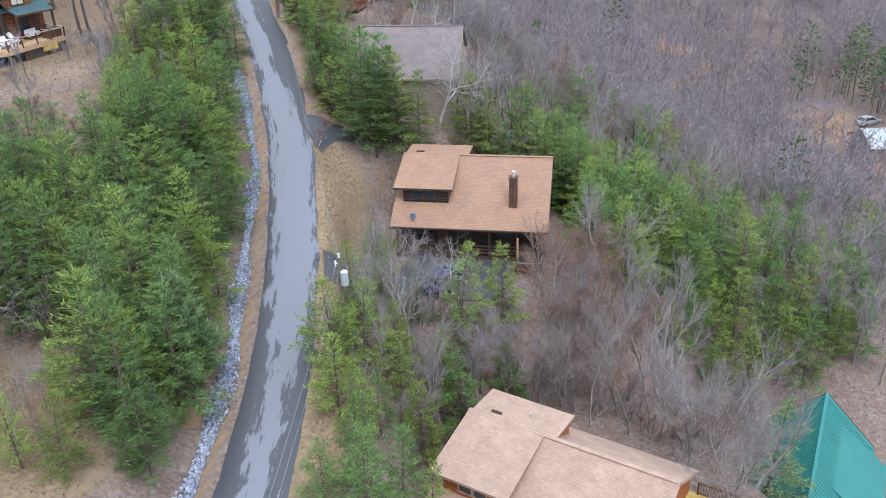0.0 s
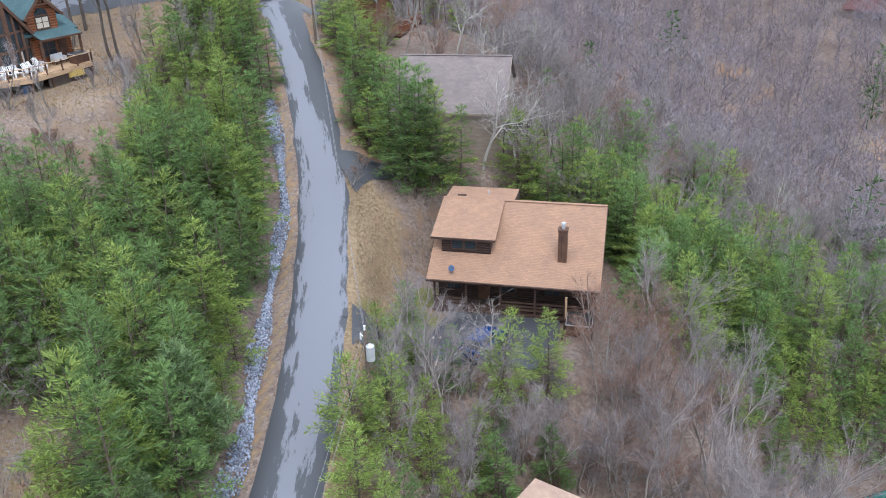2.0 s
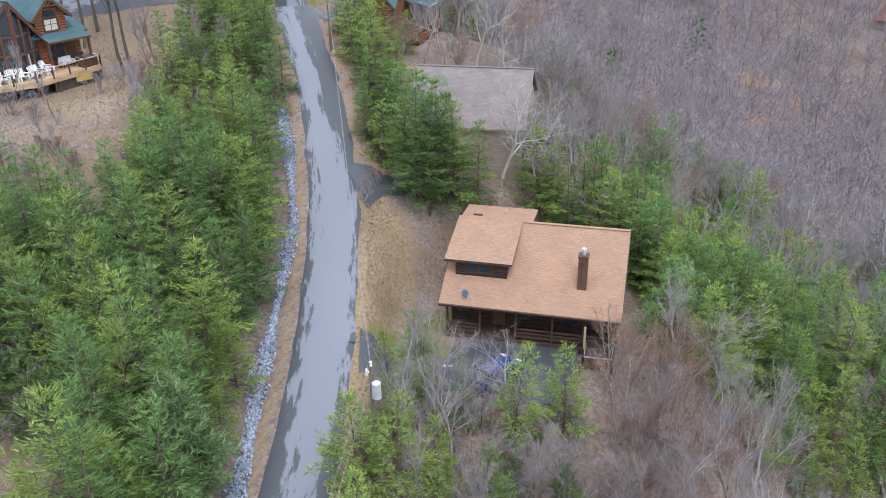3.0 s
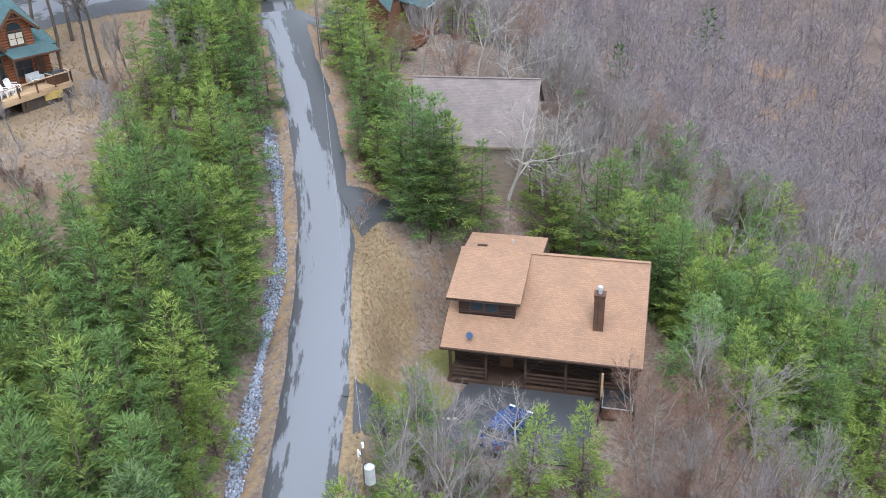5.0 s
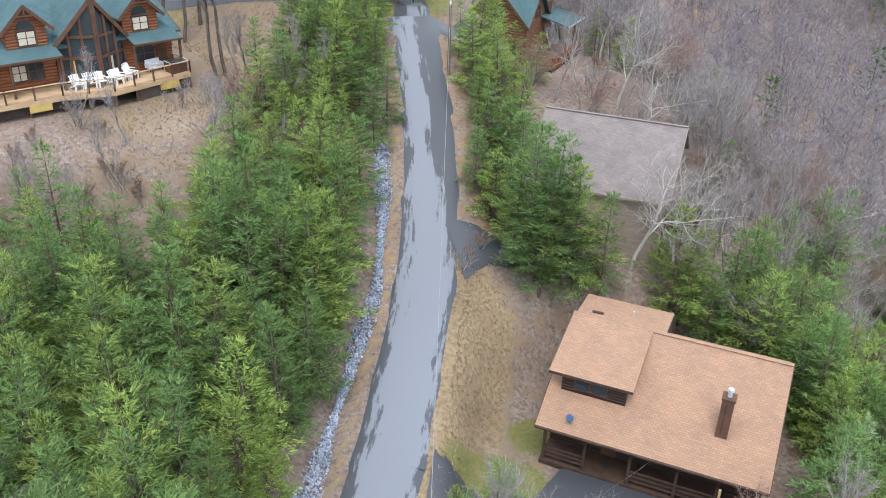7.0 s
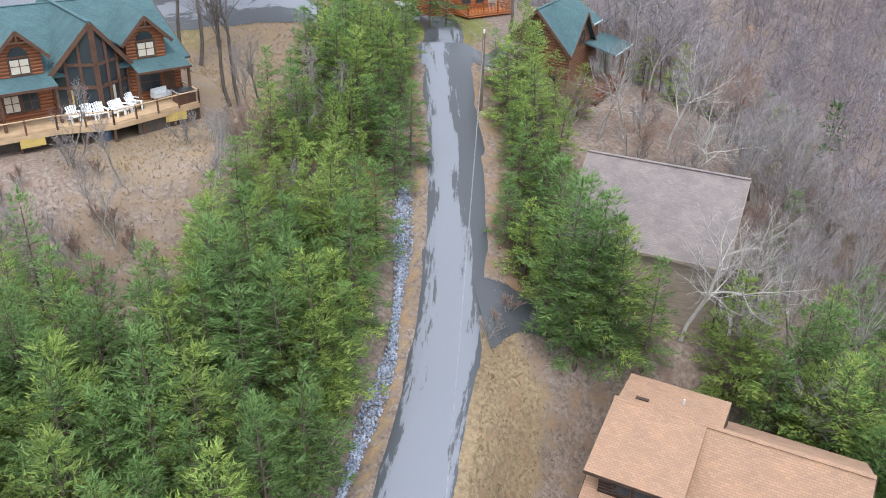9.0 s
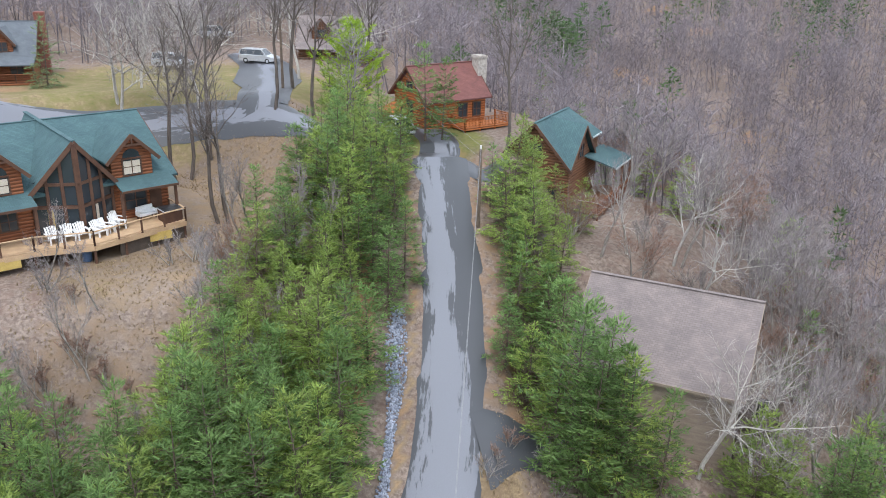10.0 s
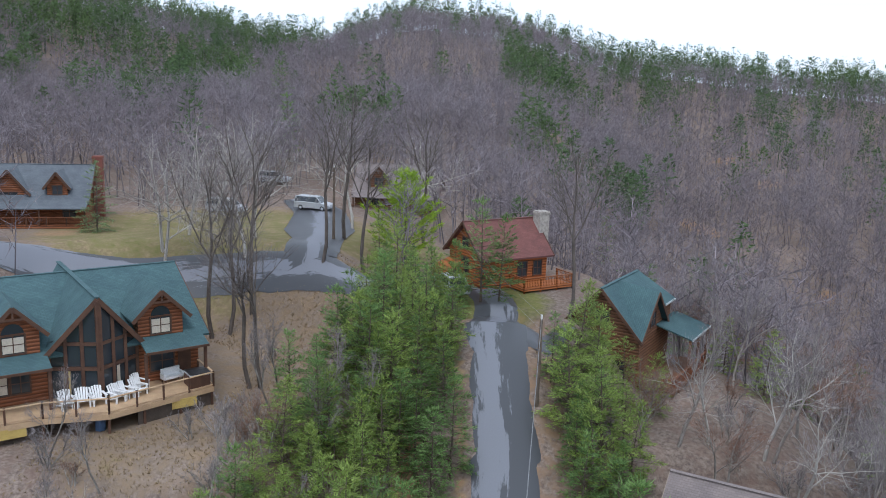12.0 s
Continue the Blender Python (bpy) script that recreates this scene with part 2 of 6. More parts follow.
# bare twigs' own grey-purple, made paler and bluer to paint in distance haze
FAR_TWIG_HAZED = material("far_bare_woods", (0.28, 0.25, 0.27), (0.215, 0.186, 0.198), 0.95, 0.03, 1, 0, island=0.45, spec=0.1, leaf=0.3)
FAR_PINE = material("far_pine_woods", (0.125, 0.18, 0.08), (0.095, 0.15, 0.075), 0.9, 0.05, 1, 0, island=0.4, spec=0.1, leaf=0.4)
DEAD_GRASS = material("dry_grass_tufts", (0.33, 0.25, 0.15), (0.25, 0.18, 0.11), 0.95, 1, 8, 0, island=0.35)
SHINGLE_BROWN = shingles("brown_shingles", (0.35, 0.21, 0.138), (0.30, 0.186, 0.128))
SHINGLE_TAN = shingles("tan_shingles", (0.44, 0.31, 0.235), (0.37, 0.255, 0.20))
SHINGLE_GREY = shingles("grey_shingles", (0.225, 0.188, 0.18), (0.18, 0.153, 0.15))
SHINGLE_GREEN = shingles("green_shingles", (0.072, 0.135, 0.145), (0.06, 0.112, 0.125))
SHINGLE_SLATE = shingles("slate_blue_shingles", (0.14, 0.16, 0.18), (0.115, 0.13, 0.15))
PALE_BARK = material("pale_sycamore_bark", (0.52, 0.49, 0.45), (0.36, 0.33, 0.30), 0.85, 1.5, 20, 0.2)
DARK_BARK = material("dark_oak_bark", (0.15, 0.125, 0.11), (0.10, 0.085, 0.075), 0.9, 1.5, 20, 0.2)
SHINGLE_RED = shingles("red_shingles", (0.20, 0.085, 0.075), (0.16, 0.07, 0.065))
METAL_TEAL = material("teal_metal_roof", (0.03, 0.20, 0.18), (0.027, 0.175, 0.16), 0.45, 0.6, 20, 0.0, metal=0.0)
METAL_EDGE = material("pale_metal_edge", (0.5, 0.55, 0.56), None, 0.5, 2, 20, 0)
WOOD_DARK = boards("dark_stained_siding", (0.062, 0.036, 0.028), (0.045, 0.027, 0.022))
WOOD_TRIM = material("dark_trim", (0.075, 0.045, 0.032), (0.05, 0.03, 0.024), 0.7, 2, 20, 0.1)
LOGS = boards("honey_logs", (0.30, 0.105, 0.045), (0.22, 0.08, 0.038), 0.24)
LOGS_BROWN = boards("brown_logs", (0.23, 0.105, 0.055), (0.16, 0.075, 0.042), 0.24)
LOGS_ORANGE = boards("orange_logs", (0.42, 0.135, 0.04), (0.33, 0.11, 0.038), 0.24)
SIDING_TAN = material("tan_siding", (0.30, 0.245, 0.195), (0.24, 0.19, 0.155), 0.85, 1.2, 14, 0.2, stretch=(1, 1, 5))
TIMBER = material("brown_timber", (0.12, 0.062, 0.04), (0.085, 0.045, 0.032), 0.7, 2, 20, 0.1)
DECK = material("pale_deck_boards", (0.52, 0.36, 0.22), (0.43, 0.29, 0.18), 0.7, 1.5, 20, 0.1)
DECK_SKIRT = material("grey_deck_skirt", (0.11, 0.085, 0.07), (0.075, 0.06, 0.05), 0.85, 2, 20, 0.1)
YELLOW = material("yellow_panel", (0.55, 0.40, 0.13), (0.48, 0.34, 0.11), 0.7, 2, 20, 0.1)
WHITE = material("white_paint", (0.8, 0.8, 0.8), (0.72, 0.72, 0.72), 0.5, 2, 20, 0)
GREY_METAL = material("galvanised_metal", (0.55, 0.57, 0.6), (0.42, 0.44, 0.47), 0.45, 3, 20, 0.05, metal=0.3)
CONCRETE = material("weathered_concrete", (0.42, 0.39, 0.36), (0.34, 0.31, 0.29), 0.9, 2, 20, 0.2)
STONE = material("pale_stone", (0.46, 0.42, 0.37), (0.3, 0.27, 0.25), 0.9, 4, 12, 0.5)
BLACK = material("black_plastic", (0.02, 0.02, 0.022), (0.03, 0.03, 0.032), 0.35, 2, 20, 0)
BLUE = material("blue_car_paint", (0.015, 0.05, 0.17), (0.013, 0.042, 0.14), 0.25, 2, 20, 0, spec=0.5)
BLUE_PLASTIC = material("blue_barrel_plastic", (0.07, 0.12, 0.22), None, 0.5, 2, 20, 0)
SILVER = material("silver_car_paint", (0.5, 0.52, 0.55), (0.46, 0.48, 0.51), 0.3, 2, 20, 0, metal=0.3)
TYRE = material("tyre_rubber", (0.025, 0.025, 0.025), None, 0.8, 4, 30, 0)
TAR = material("tarred_joint", (0.085, 0.088, 0.098), (0.065, 0.068, 0.076), 0.7, 4, 30, 0.2)
WIRE = material("power_line", (0.28, 0.28, 0.29), None, 0.5, 2, 20, 0)
POLE_WOOD = material("weathered_pole", (0.17, 0.13, 0.10), (0.11, 0.085, 0.07), 0.9, 3, 20, 0.2)
BRICK = material("red_brick", (0.25, 0.09, 0.07), (0.19, 0.075, 0.06), 0.9, 6, 30, 0.3)
BLIND = material("cream_blind", (0.62, 0.55, 0.45), (0.55, 0.48, 0.39), 0.8, 2, 20, 0)
GLASS = bpy.data.materials.new("window_glass")
GLASS.use_nodes = True
GLASS.node_tree.nodes["Principled BSDF"].inputs["Base Color"].default_value = (0.035, 0.045, 0.055, 1)
GLASS.node_tree.nodes["Principled BSDF"].inputs["Roughness"].default_value = 0.06
GLASS.node_tree.nodes["Principled BSDF"].inputs["Specular IOR Level"].default_value = 0.7


# ---- the lie of the land ----
# road centre line: x, y, height
CENTRE = np.array([(-3.5, 25, 2.1), (-4.6, 33, 2.25), (-5.7, 39, 2.4), (-7.4, 44.2, 2.5), (-10.2, 52, 2.8), (-14.5, 62.2, 3.95), (-17.0, 67.5, 5.05),
                   (-20.3, 74.6, 7.0), (-24.1, 81.2, 10.3), (-28.5, 87.5, 14.3), (-31.25, 90.6, 16.4), (-34.1, 94.0, 18.3), (-36.4, 97.0, 19.2)])
P0X, P0Y = -3.0, 49.0
AZ = [-180, -60, -40, -20, -5, 5, 16, 28, 36, 42, 47, 52, 60, 75, 100, 180]
FLOOR = [-14, -16, -17, -16, -13, -9, -1, 9, 17, 20, 20.5, 20.5, 20.5, 20.5, 18, -14]
RIDGE = [30, 20, 20, 20, 26, 32, 36, 45, 60, 61, 49, 49, 60, 90, 95, 30]
# level plots: x, y, height, radius of the level part, radius where the slope takes over
PLOTS = [(-2.5, 70.5, 1.5, 9.0, 15.0), (-3.0, 77.0, 1.2, 6.5, 11.0), (-14.0, 88.5, 7.6, 6.0, 11.0), (-56.0, 77.5, 15.0, 12.0, 22.0),
         (-28.0, 105.0, 14.6, 5.0, 22.0), (-44.0, 107.5, 19.4, 9.0, 16.0), (8.5, 53.0, -4.8, 8.0, 13.0), (27.0, 72.0, -17.0, 8.0, 16.0), (-35.0, 98.5, 19.2, 4.0, 9.0)]


def ease(a, b, v):
    s = np.clip((v - a) / (b - a), 0, 1)
    return s * s * (3 - 2 * s)


def road_frame(x, y):
    """Distance to the right of the road's centre line, the road's height there, and the distance past its upper end."""
    best, u, h, past = np.full(x.shape, 1e9), np.zeros(x.shape), np.zeros(x.shape), np.zeros(x.shape)
    for a, b in zip(CENTRE[:-1], CENTRE[1:]):
        d = b - a
        n = math.hypot(d[0], d[1])
        s = ((x - a[0]) * d[0] + (y - a[1]) * d[1]) / (n * n)
        c = np.clip(s, 0, 1)
        off = np.hypot(x - a[0] - c * d[0], y - a[1] - c * d[1])
        side = np.where(((x - a[0]) * d[1] - (y - a[1]) * d[0]) > 0, 1.0, -1.0)
        near = off < best
        best, u, h = np.where(near, off, best), np.where(near, off * side, u), np.where(near, a[2] + c * d[2], h)
    return u, h


def ground(x, y):
    x, y = np.asarray(x, float), np.asarray(y, float)
    u, h = road_frame(x, y)
    # to the right the land falls away, to the left it rises in a bank
    right = -0.27 * np.clip(u - 3.0, 0, 16) - 0.42 * np.clip(u - 19, 0, 45)
    left = 1.9 * ease(4.6, 7.4, -u) + 0.115 * np.clip(-u - 7, 0, 40)
    ditch = -0.35 * ease(2.6, 3.4, -u) * (1 - ease(4.0, 5.0, -u))
    near = h + np.where(u > 0, right, left + ditch)
    near = np.maximum(near, -17)
    r, az = np.hypot(x - P0X, y - P0Y), np.degrees(np.arctan2(-(x - P0X), y - P0Y))
    floor, ridge = np.interp(az, AZ, FLOOR), np.interp(az, AZ, RIDGE)
    far = floor + (ridge - floor) * ease(95, 430, r) * (1 - 0.75 * ease(450, 1100, r))
    z = near + (far - near) * ease(52, 92, r)
    # slow swell, and the folds of the far hillside
    z = z + ease(60, 220, r) * (3.0 * np.sin(x * 0.031 + 1.3) * np.sin(y * 0.027) + 1.6 * np.sin(x * 0.083 + y * 0.05)) * (1 - 0.8 * ease(330, 420, r))
    z = z + 0.25 * ease(5, 12, np.abs(u)) * (1 - ease(48, 66, r)) * (np.sin(x * 0.55 + 0.7 * np.sin(y * 0.4)) * np.cos(y * 0.47) + 0.5 * np.sin(x * 1.3 + y * 0.9))
    for px, py, pz, r0, r1 in PLOTS:
        w = 1 - ease(r0, r1, np.hypot(x - px, y - py))
        z = z + (pz - z) * w * ease(2.4, 5.0, np.abs(u))
    return z


# ---- building blocks ----
class Shape:
    """Collects corners and faces of one part, in its thing's own coordinates."""

    def __init__(self):
        self.v, self.f, self.uv = [], [], []

    def add(self, verts, faces, uvs=None):
        o = len(self.v)
        self.v += [tuple(p) for p in verts]
        self.uv += list(uvs) if uvs else [(p[0], p[2] + p[1]) for p in verts]
        self.f += [tuple(i + o for i in q) for q in faces]
        return self

    def box(self, x0, y0, z0, x1, y1, z1):
        return self.add([(x, y, z) for z in (z0, z1) for y in (y0, y1) for x in (x0, x1)],
                        [(0, 2, 3, 1), (4, 5, 7, 6), (0, 1, 5, 4), (1, 3, 7, 5), (3, 2, 6, 7), (2, 0, 4, 6)])

    def prism(self, poly, off):
        """A flat outline carried along off."""
        n, off = len(poly), Vector(off)
        pts = [Vector(p) for p in poly]
        ex = (pts[1] - pts[0]).normalized()
        nor = (pts[1] - pts[0]).cross(pts[-1] - pts[0]).normalized()
        ey = nor.cross(ex)
        uv = [((p - pts[0]).dot(ex), (p - pts[0]).dot(ey)) for p in pts]
        return self.add(pts + [p + off for p in pts], [tuple(range(n)), tuple(range(2 * n - 1, n - 1, -1))] + [(i, i + n, (i + 1) % n + n, (i + 1) % n) for i in range(n)], uv + uv)

    def beam(self, a, b, w, h=None):
        """A square bar from a to b."""
        a, b = Vector(a), Vector(b)
        d = (b - a).normalized()
        s = d.cross(Vector((0, 0, 1))) if abs(d.z) < 0.95 else Vector((1, 0, 0))
        s.normalize()
        t = s.cross(d) * (h or w) / 2
        s = s * w / 2
        return self.add([p + i * s + j * t for p in (a, b) for i, j in ((-1, -1), (1, -1), (1, 1), (-1, 1))],
                        [(0, 1, 2, 3), (7, 6, 5, 4), (0, 4, 5, 1), (1, 5, 6, 2), (2, 6, 7, 3), (3, 7, 4, 0)])

    def tube(self, a, b, r0, r1=None, n=8):
        a, b, r1 = Vector(a), Vector(b), r0 if r1 is None else r1
        d = (b - a).normalized()
        s = d.orthogonal().normalized()
        t = d.cross(s)
        ring = [(math.cos(2 * math.pi * i / n), math.sin(2 * math.pi * i / n)) for i in range(n)]
        return self.add([a + r0 * (c * s + e * t) for c, e in ring] + [b + r1 * (c * s + e * t) for c, e in ring],
                        [(i, (i + 1) % n, (i + 1) % n + n, i + n) for i in range(n)] + [tuple(range(n - 1, -1, -1)), tuple(range(n, 2 * n))])

    def mesh(self, name, mat):
        me = bpy.data.meshes.new(name)
        me.from_pydata(self.v, [], self.f)
        layer = me.uv_layers.new(name="UVMap")
        idx = np.empty(len(me.loops), int)
        me.loops.foreach_get("vertex_index", idx)
        layer.data.foreach_set("uv", np.array(self.uv, np.float32)[idx].ravel())
        bm = bmesh.new()
        bm.from_mesh(me)
        bmesh.ops.recalc_face_normals(bm, faces=bm.faces)
        bm.to_mesh(me)
        bm.free()
        me.materials.append(mat)
        return me


def part(name, shape, mat, parent, label=""):
    ob = new(name, shape.mesh(name, mat))
    ob.parent = parent
    return tagged(ob, label)


def empty(name, m, label, category, group=""):
    ob = new(name)
    ob.matrix_basis = m
    return tagged(ob, label, category, group)


def fast_mesh(name, verts, faces, mat, smooth=False):
    """A mesh from arrays of triangles."""
    me = bpy.data.meshes.new(name)
    nv, nf = len(verts), len(faces)
    me.vertices.add(nv)
    me.vertices.foreach_set("co", np.asarray(verts, np.float32).ravel())
    me.loops.add(nf * 3)
    me.loops.foreach_set("vertex_index", np.asarray(faces, np.int32).ravel())
    me.polygons.add(nf)
    me.polygons.foreach_set("loop_start", np.arange(0, nf * 3, 3, dtype=np.int32))
    if smooth:
        me.polygons.foreach_set("use_smooth", np.ones(nf, bool))
    me.update(calc_edges=True)
    me.materials.append(mat)
    return me


# ---- ground: one sheet out to the horizon ----
def axis(lo, hi, mid, step):
    """Coordinates that are close together round mid and wider apart far from it."""
    out, x, s = [mid[0]], mid[0], step
    while out[-1] < mid[1]:
        out.append(out[-1] + step)
    s = step
    while out[-1] < hi:
        s *= 1.09
        out.append(out[-1] + s)
    s, low = step, [mid[0]]
    while low[-1] > lo:
        s *= 1.09
        low.append(low[-1] - s)
    return np.array(low[:0:-1] + out)


def cover(x, y):
    """Weights of straw, green grass and clay at a place."""
    u, h = road_frame(x, y)
    near = lambda px, py, r0, r1: 1 - ease(r0, r1, np.hypot(x - px, y - py))  # noqa: E731
    straw, green, clay = np.zeros(x.shape), np.zeros(x.shape), np.zeros(x.shape)
    verge = (1 - ease(4.0, 5.5, u)) * (u > 0)
    straw = np.maximum(straw, 0.9 * verge * (1 - 0.6 * ease(76, 82, y)))
    clay = np.maximum(clay, 0.42 * verge * ease(78, 84, y))
    yard = near(-12.5, 69.5, 4.0, 7.0)
    yard = np.maximum(yard, near(-14.5, 74.0, 2.5, 5.0))
    yard = np.maximum(yard, near(-12.0, 76.0, 4.0, 7.5))
    straw = np.maximum(straw, 0.36 * yard)
    clay = np.maximum(clay, 0.33 * yard)
    straw = np.maximum(straw, 0.85 * (1 - ease(5.0, 8.0, u)) * (u > 0) * ease(60, 64, y) * (1 - ease(76, 80, y)))
    green = np.maximum(green, 0.8 * near(-9.4, 65.8, 2.2, 4.6))
    green = np.maximum(green, 0.95 * near(-10.0, 71.5, 0.9, 2.6))
    field = np.maximum(near(-44.5, 73.5, 4, 8), np.maximum(near(-46, 84, 5, 9), near(-50, 91, 8, 13)))
    straw = np.maximum(straw, 0.5 * field)
    straw = np.maximum(straw, 0.42 * near(-37, 70, 6, 12))
    green = np.maximum(green, 0.3 * near(-44, 72, 3, 7))
    straw = np.maximum(straw, 0.75 * near(-21, 36, 5, 13))
    green = np.maximum(green, 0.5 * near(-23, 36, 4, 9))
    lawn = np.maximum(near(-75, 100, 12, 26), near(-62, 108, 6, 16))
    green = np.maximum(green, 0.52 * lawn)
    straw = np.maximum(straw, 0.8 * lawn)
    green = np.maximum(green, 0.7 * near(-40, 102, 3, 7))
    clay = np.maximum(clay, (ease(2.2, 2.5, -u) * (1 - ease(2.9, 3.3, -u))) * 0.48)
    straw = np.maximum(straw, 0.7 * ease(2.2, 2.4, -u) * (1 - ease(2.9, 3.2, -u)))
    clay = np.maximum(clay, 0.75 * ease(4.6, 5.2, -u) * (1 - ease(6.0, 7.4, -u)) * ease(70, 76, y) * (1 - ease(82, 90, y)))
    clay = np.maximum(clay, 0.9 * near(-13.1, 44.5, 0.7, 1.6))
    clay = np.maximum(clay, 0.55 * near(-19.2, 82.3, 0.8, 2.2))
    clay = np.maximum(clay, 0.6 * near(-84, 88, 1.5, 4.5))
    # logging trails on the far slopes
    for px, py, qx, qy, wd in ((8, 180, 16, 200, 1.0), (16, 200, -14, 214, 0.9), (-148, 236, -128, 231, 2.6), (-114, 222, -106, 226, 2.6), (-60, 262, -110, 300, 1.6), (36, 172, 45, 152, 5.0), (-40, 205, -75, 215, 1.0)):
        d2 = (qx - px) ** 2 + (qy - py) ** 2
        s = np.clip(((x - px) * (qx - px) + (y - py) * (qy - py)) / d2, 0, 1)
        off = np.hypot(x - px - s * (qx - px), y - py - s * (qy - py)) + 1.2 * np.sin(x * 0.3) * np.sin(y * 0.27)
        clay = np.maximum(clay, 0.85 * (1 - ease(wd * 0.6, wd * 1.4, off)))
        straw = np.maximum(straw, 0.6 * (1 - ease(wd, wd * 2.2, off)))
    return straw, green, clay


GX, GY = axis(-2500, 2500, (-62, 36), 0.62), axis(-1500, 3500, (24, 112), 0.62)
gx, gy = np.meshgrid(GX, GY)
gz = ground(gx, gy)
nx, ny = len(GX), len(GY)
quad = (np.arange(ny - 1)[:, None] * nx + np.arange(nx - 1)[None]).ravel()
tri = np.concatenate([np.stack([quad, quad + 1, quad + nx + 1], 1), np.stack([quad, quad + nx + 1, quad + nx], 1)])
ground_mesh = fast_mesh("ground", np.stack([gx.ravel(), gy.ravel(), gz.ravel()], 1), tri, LAND, True)
layer = ground_mesh.color_attributes.new("cover", "FLOAT_COLOR", "POINT")
cs, cg, cc = cover(gx.ravel(), gy.ravel())
layer.data.foreach_set("color", np.stack([cs, cg, cc, np.ones_like(cs)], 1).astype(np.float32).ravel())
tagged(new("ground", ground_mesh), "hillside of brown leaf litter, straw grass and patches of red clay", "ground", kind="structure")


def ribbon(name, line, width, mat, lift, label, category, kind="structure", crown=0.04, wobble=0.12, drape=False):
    """A paved strip along a line of x, y, z, with ragged edges and a rounded back."""
    pts = []
    for a, b in zip(line[:-1], line[1:]):
        a, b = np.array(a, float), np.array(b, float)
        steps = max(2, int(np.hypot(*(b - a)[:2]) / 0.5))
        pts += [a + (b - a) * i / steps for i in range(steps)]
    pts.append(np.array(line[-1], float))
    pts = np.array(pts)
    for _ in range(12):
        pts[1:-1] = 0.5 * pts[1:-1] + 0.25 * (pts[:-2] + pts[2:])
    d = np.gradient(pts[:, :2], axis=0)
    d /= np.linalg.norm(d, axis=1)[:, None]
    side = np.stack([d[:, 1], -d[:, 0]], 1)
    along = np.r_[0, np.cumsum(np.hypot(*np.diff(pts[:, :2], axis=0).T))]
    cols = np.linspace(-1, 1, 9)
    s, n = Shape(), len(pts)
    for i in range(n):
        w = width / 2 if np.isscalar(width) else np.interp(along[i], *width) / 2
        for c in cols:
            e = c * (w + (wobble * noise.noise((along[i] * 0.7, 3 * np.sign(c), len(name))) if abs(c) == 1 else 0))
            p = pts[i, :2] + side[i] * e
            z = float(ground(np.array(p[0]), np.array(p[1]))) if drape else pts[i, 2]
            s.v.append((p[0], p[1], z + lift + crown * (1 - c * c) - (0.12 if abs(c) == 1 else 0)))
            s.uv.append((e, along[i]))
    k = len(cols)
    s.f = [(i * k + j, i * k + j + 1, (i + 1) * k + j + 1, (i + 1) * k + j) for i in range(n - 1) for j in range(k - 1)]
    me = s.mesh(name, mat)
    me.polygons.foreach_set("use_smooth", np.ones(len(me.polygons), bool))
    return tagged(new(name, me), label, category, kind=kind)


road_line = [tuple(p) for p in CENTRE]
ribbon("road", road_line, 4.35, ASPHALT, 0.07, "narrow asphalt lane, dry pale grey with dark wet patches", "road")

def road_seam():
    s = Shape()
    for i in range(9):
        q = -1 + i * 0.25
        x, y = -14.45 + 2.1 * 0.93 * q + 0.02 * math.sin(9 * q), 62.1 + 2.1 * 0.37 * q - 0.35 * q * 0.0
        h = float(road_frame(np.array(x), np.array(y))[1]) + 0.078 + 0.04 * (1 - q * q)
        s.v += [(x - 0.03, y - 0.08, h + 0.02), (x + 0.03, y + 0.08, h + 0.02)]
        s.uv += [(q, 0), (q, 1)]
    s.f = [(2 * i, 2 * i + 2, 2 * i + 3, 2 * i + 1) for i in range(8)]
    tagged(new("road_seam", s.mesh("road_seam", TAR)), "dark tarred paving joint across the lane", "road joint", kind="structure")


road_seam()


def on_ground(pts):
    return [(x, y, float(ground(np.array(x), np.array(y)))) for x, y in pts]


def sheet(name, outline, z, mat, label, category):
    """A level paved area."""
    s = Shape().prism([(x, y, z) for x, y in outline], (0, 0, -0.5))
    s.uv = [(p[0], p[1]) for p in s.v]
    return tagged(new(name, s.mesh(name, mat)), label, category, kind="structure")


ribbon("side_drive", [(-20.4, 78.5, 8.95), (-18.8, 80.3, 9.25), (-17.2, 81.8, 8.6), (-15.2, 82.9, 8.0), (-13.0, 83.4, 7.75)], ([0, 2, 8], [5.5, 3.4, 3.4]), ASPHALT_NEW, 0.1, "short dark wet asphalt drive off the lane", "driveway", drape=True)
ribbon("junction_drive", [(-38.2, 96.6, 19.2), (-36.0, 97.3, 19.2), (-33.5, 98.0, 19.1), (-31.0, 98.6, 18.7)], ([0, 3, 8], [4.2, 4.2, 3.4]), ASPHALT_NEW, 0.12, "dark asphalt turning place at the lane's end", "driveway", drape=True)
ribbon("upper_drive", [(-37.0, 97.6, 19.2), (-38.8, 100.6, 19.3), (-41.2, 103.0, 19.4), (-44.0, 104.0, 19.45)], 3.4, ASPHALT, 0.13, "pale asphalt drive to the orange log house", "driveway", drape=True)
ribbon("lot_entry", [(-11.9, 62.3, 3.6), (-10.6, 62.9, 2.9), (-8.4, 64.0, 2.1), (-5.5, 65.5, 1.6), (-3.5, 66.5, 1.5)], ([0, 2.0, 12], [4.6, 3.6, 5.0]), ASPHALT_LOT, 0.1, "sloping asphalt entry to the cabin's parking", "driveway", drape=True)
LOT = pose(-3.65, 76.7, 0, 0, 0, 8)
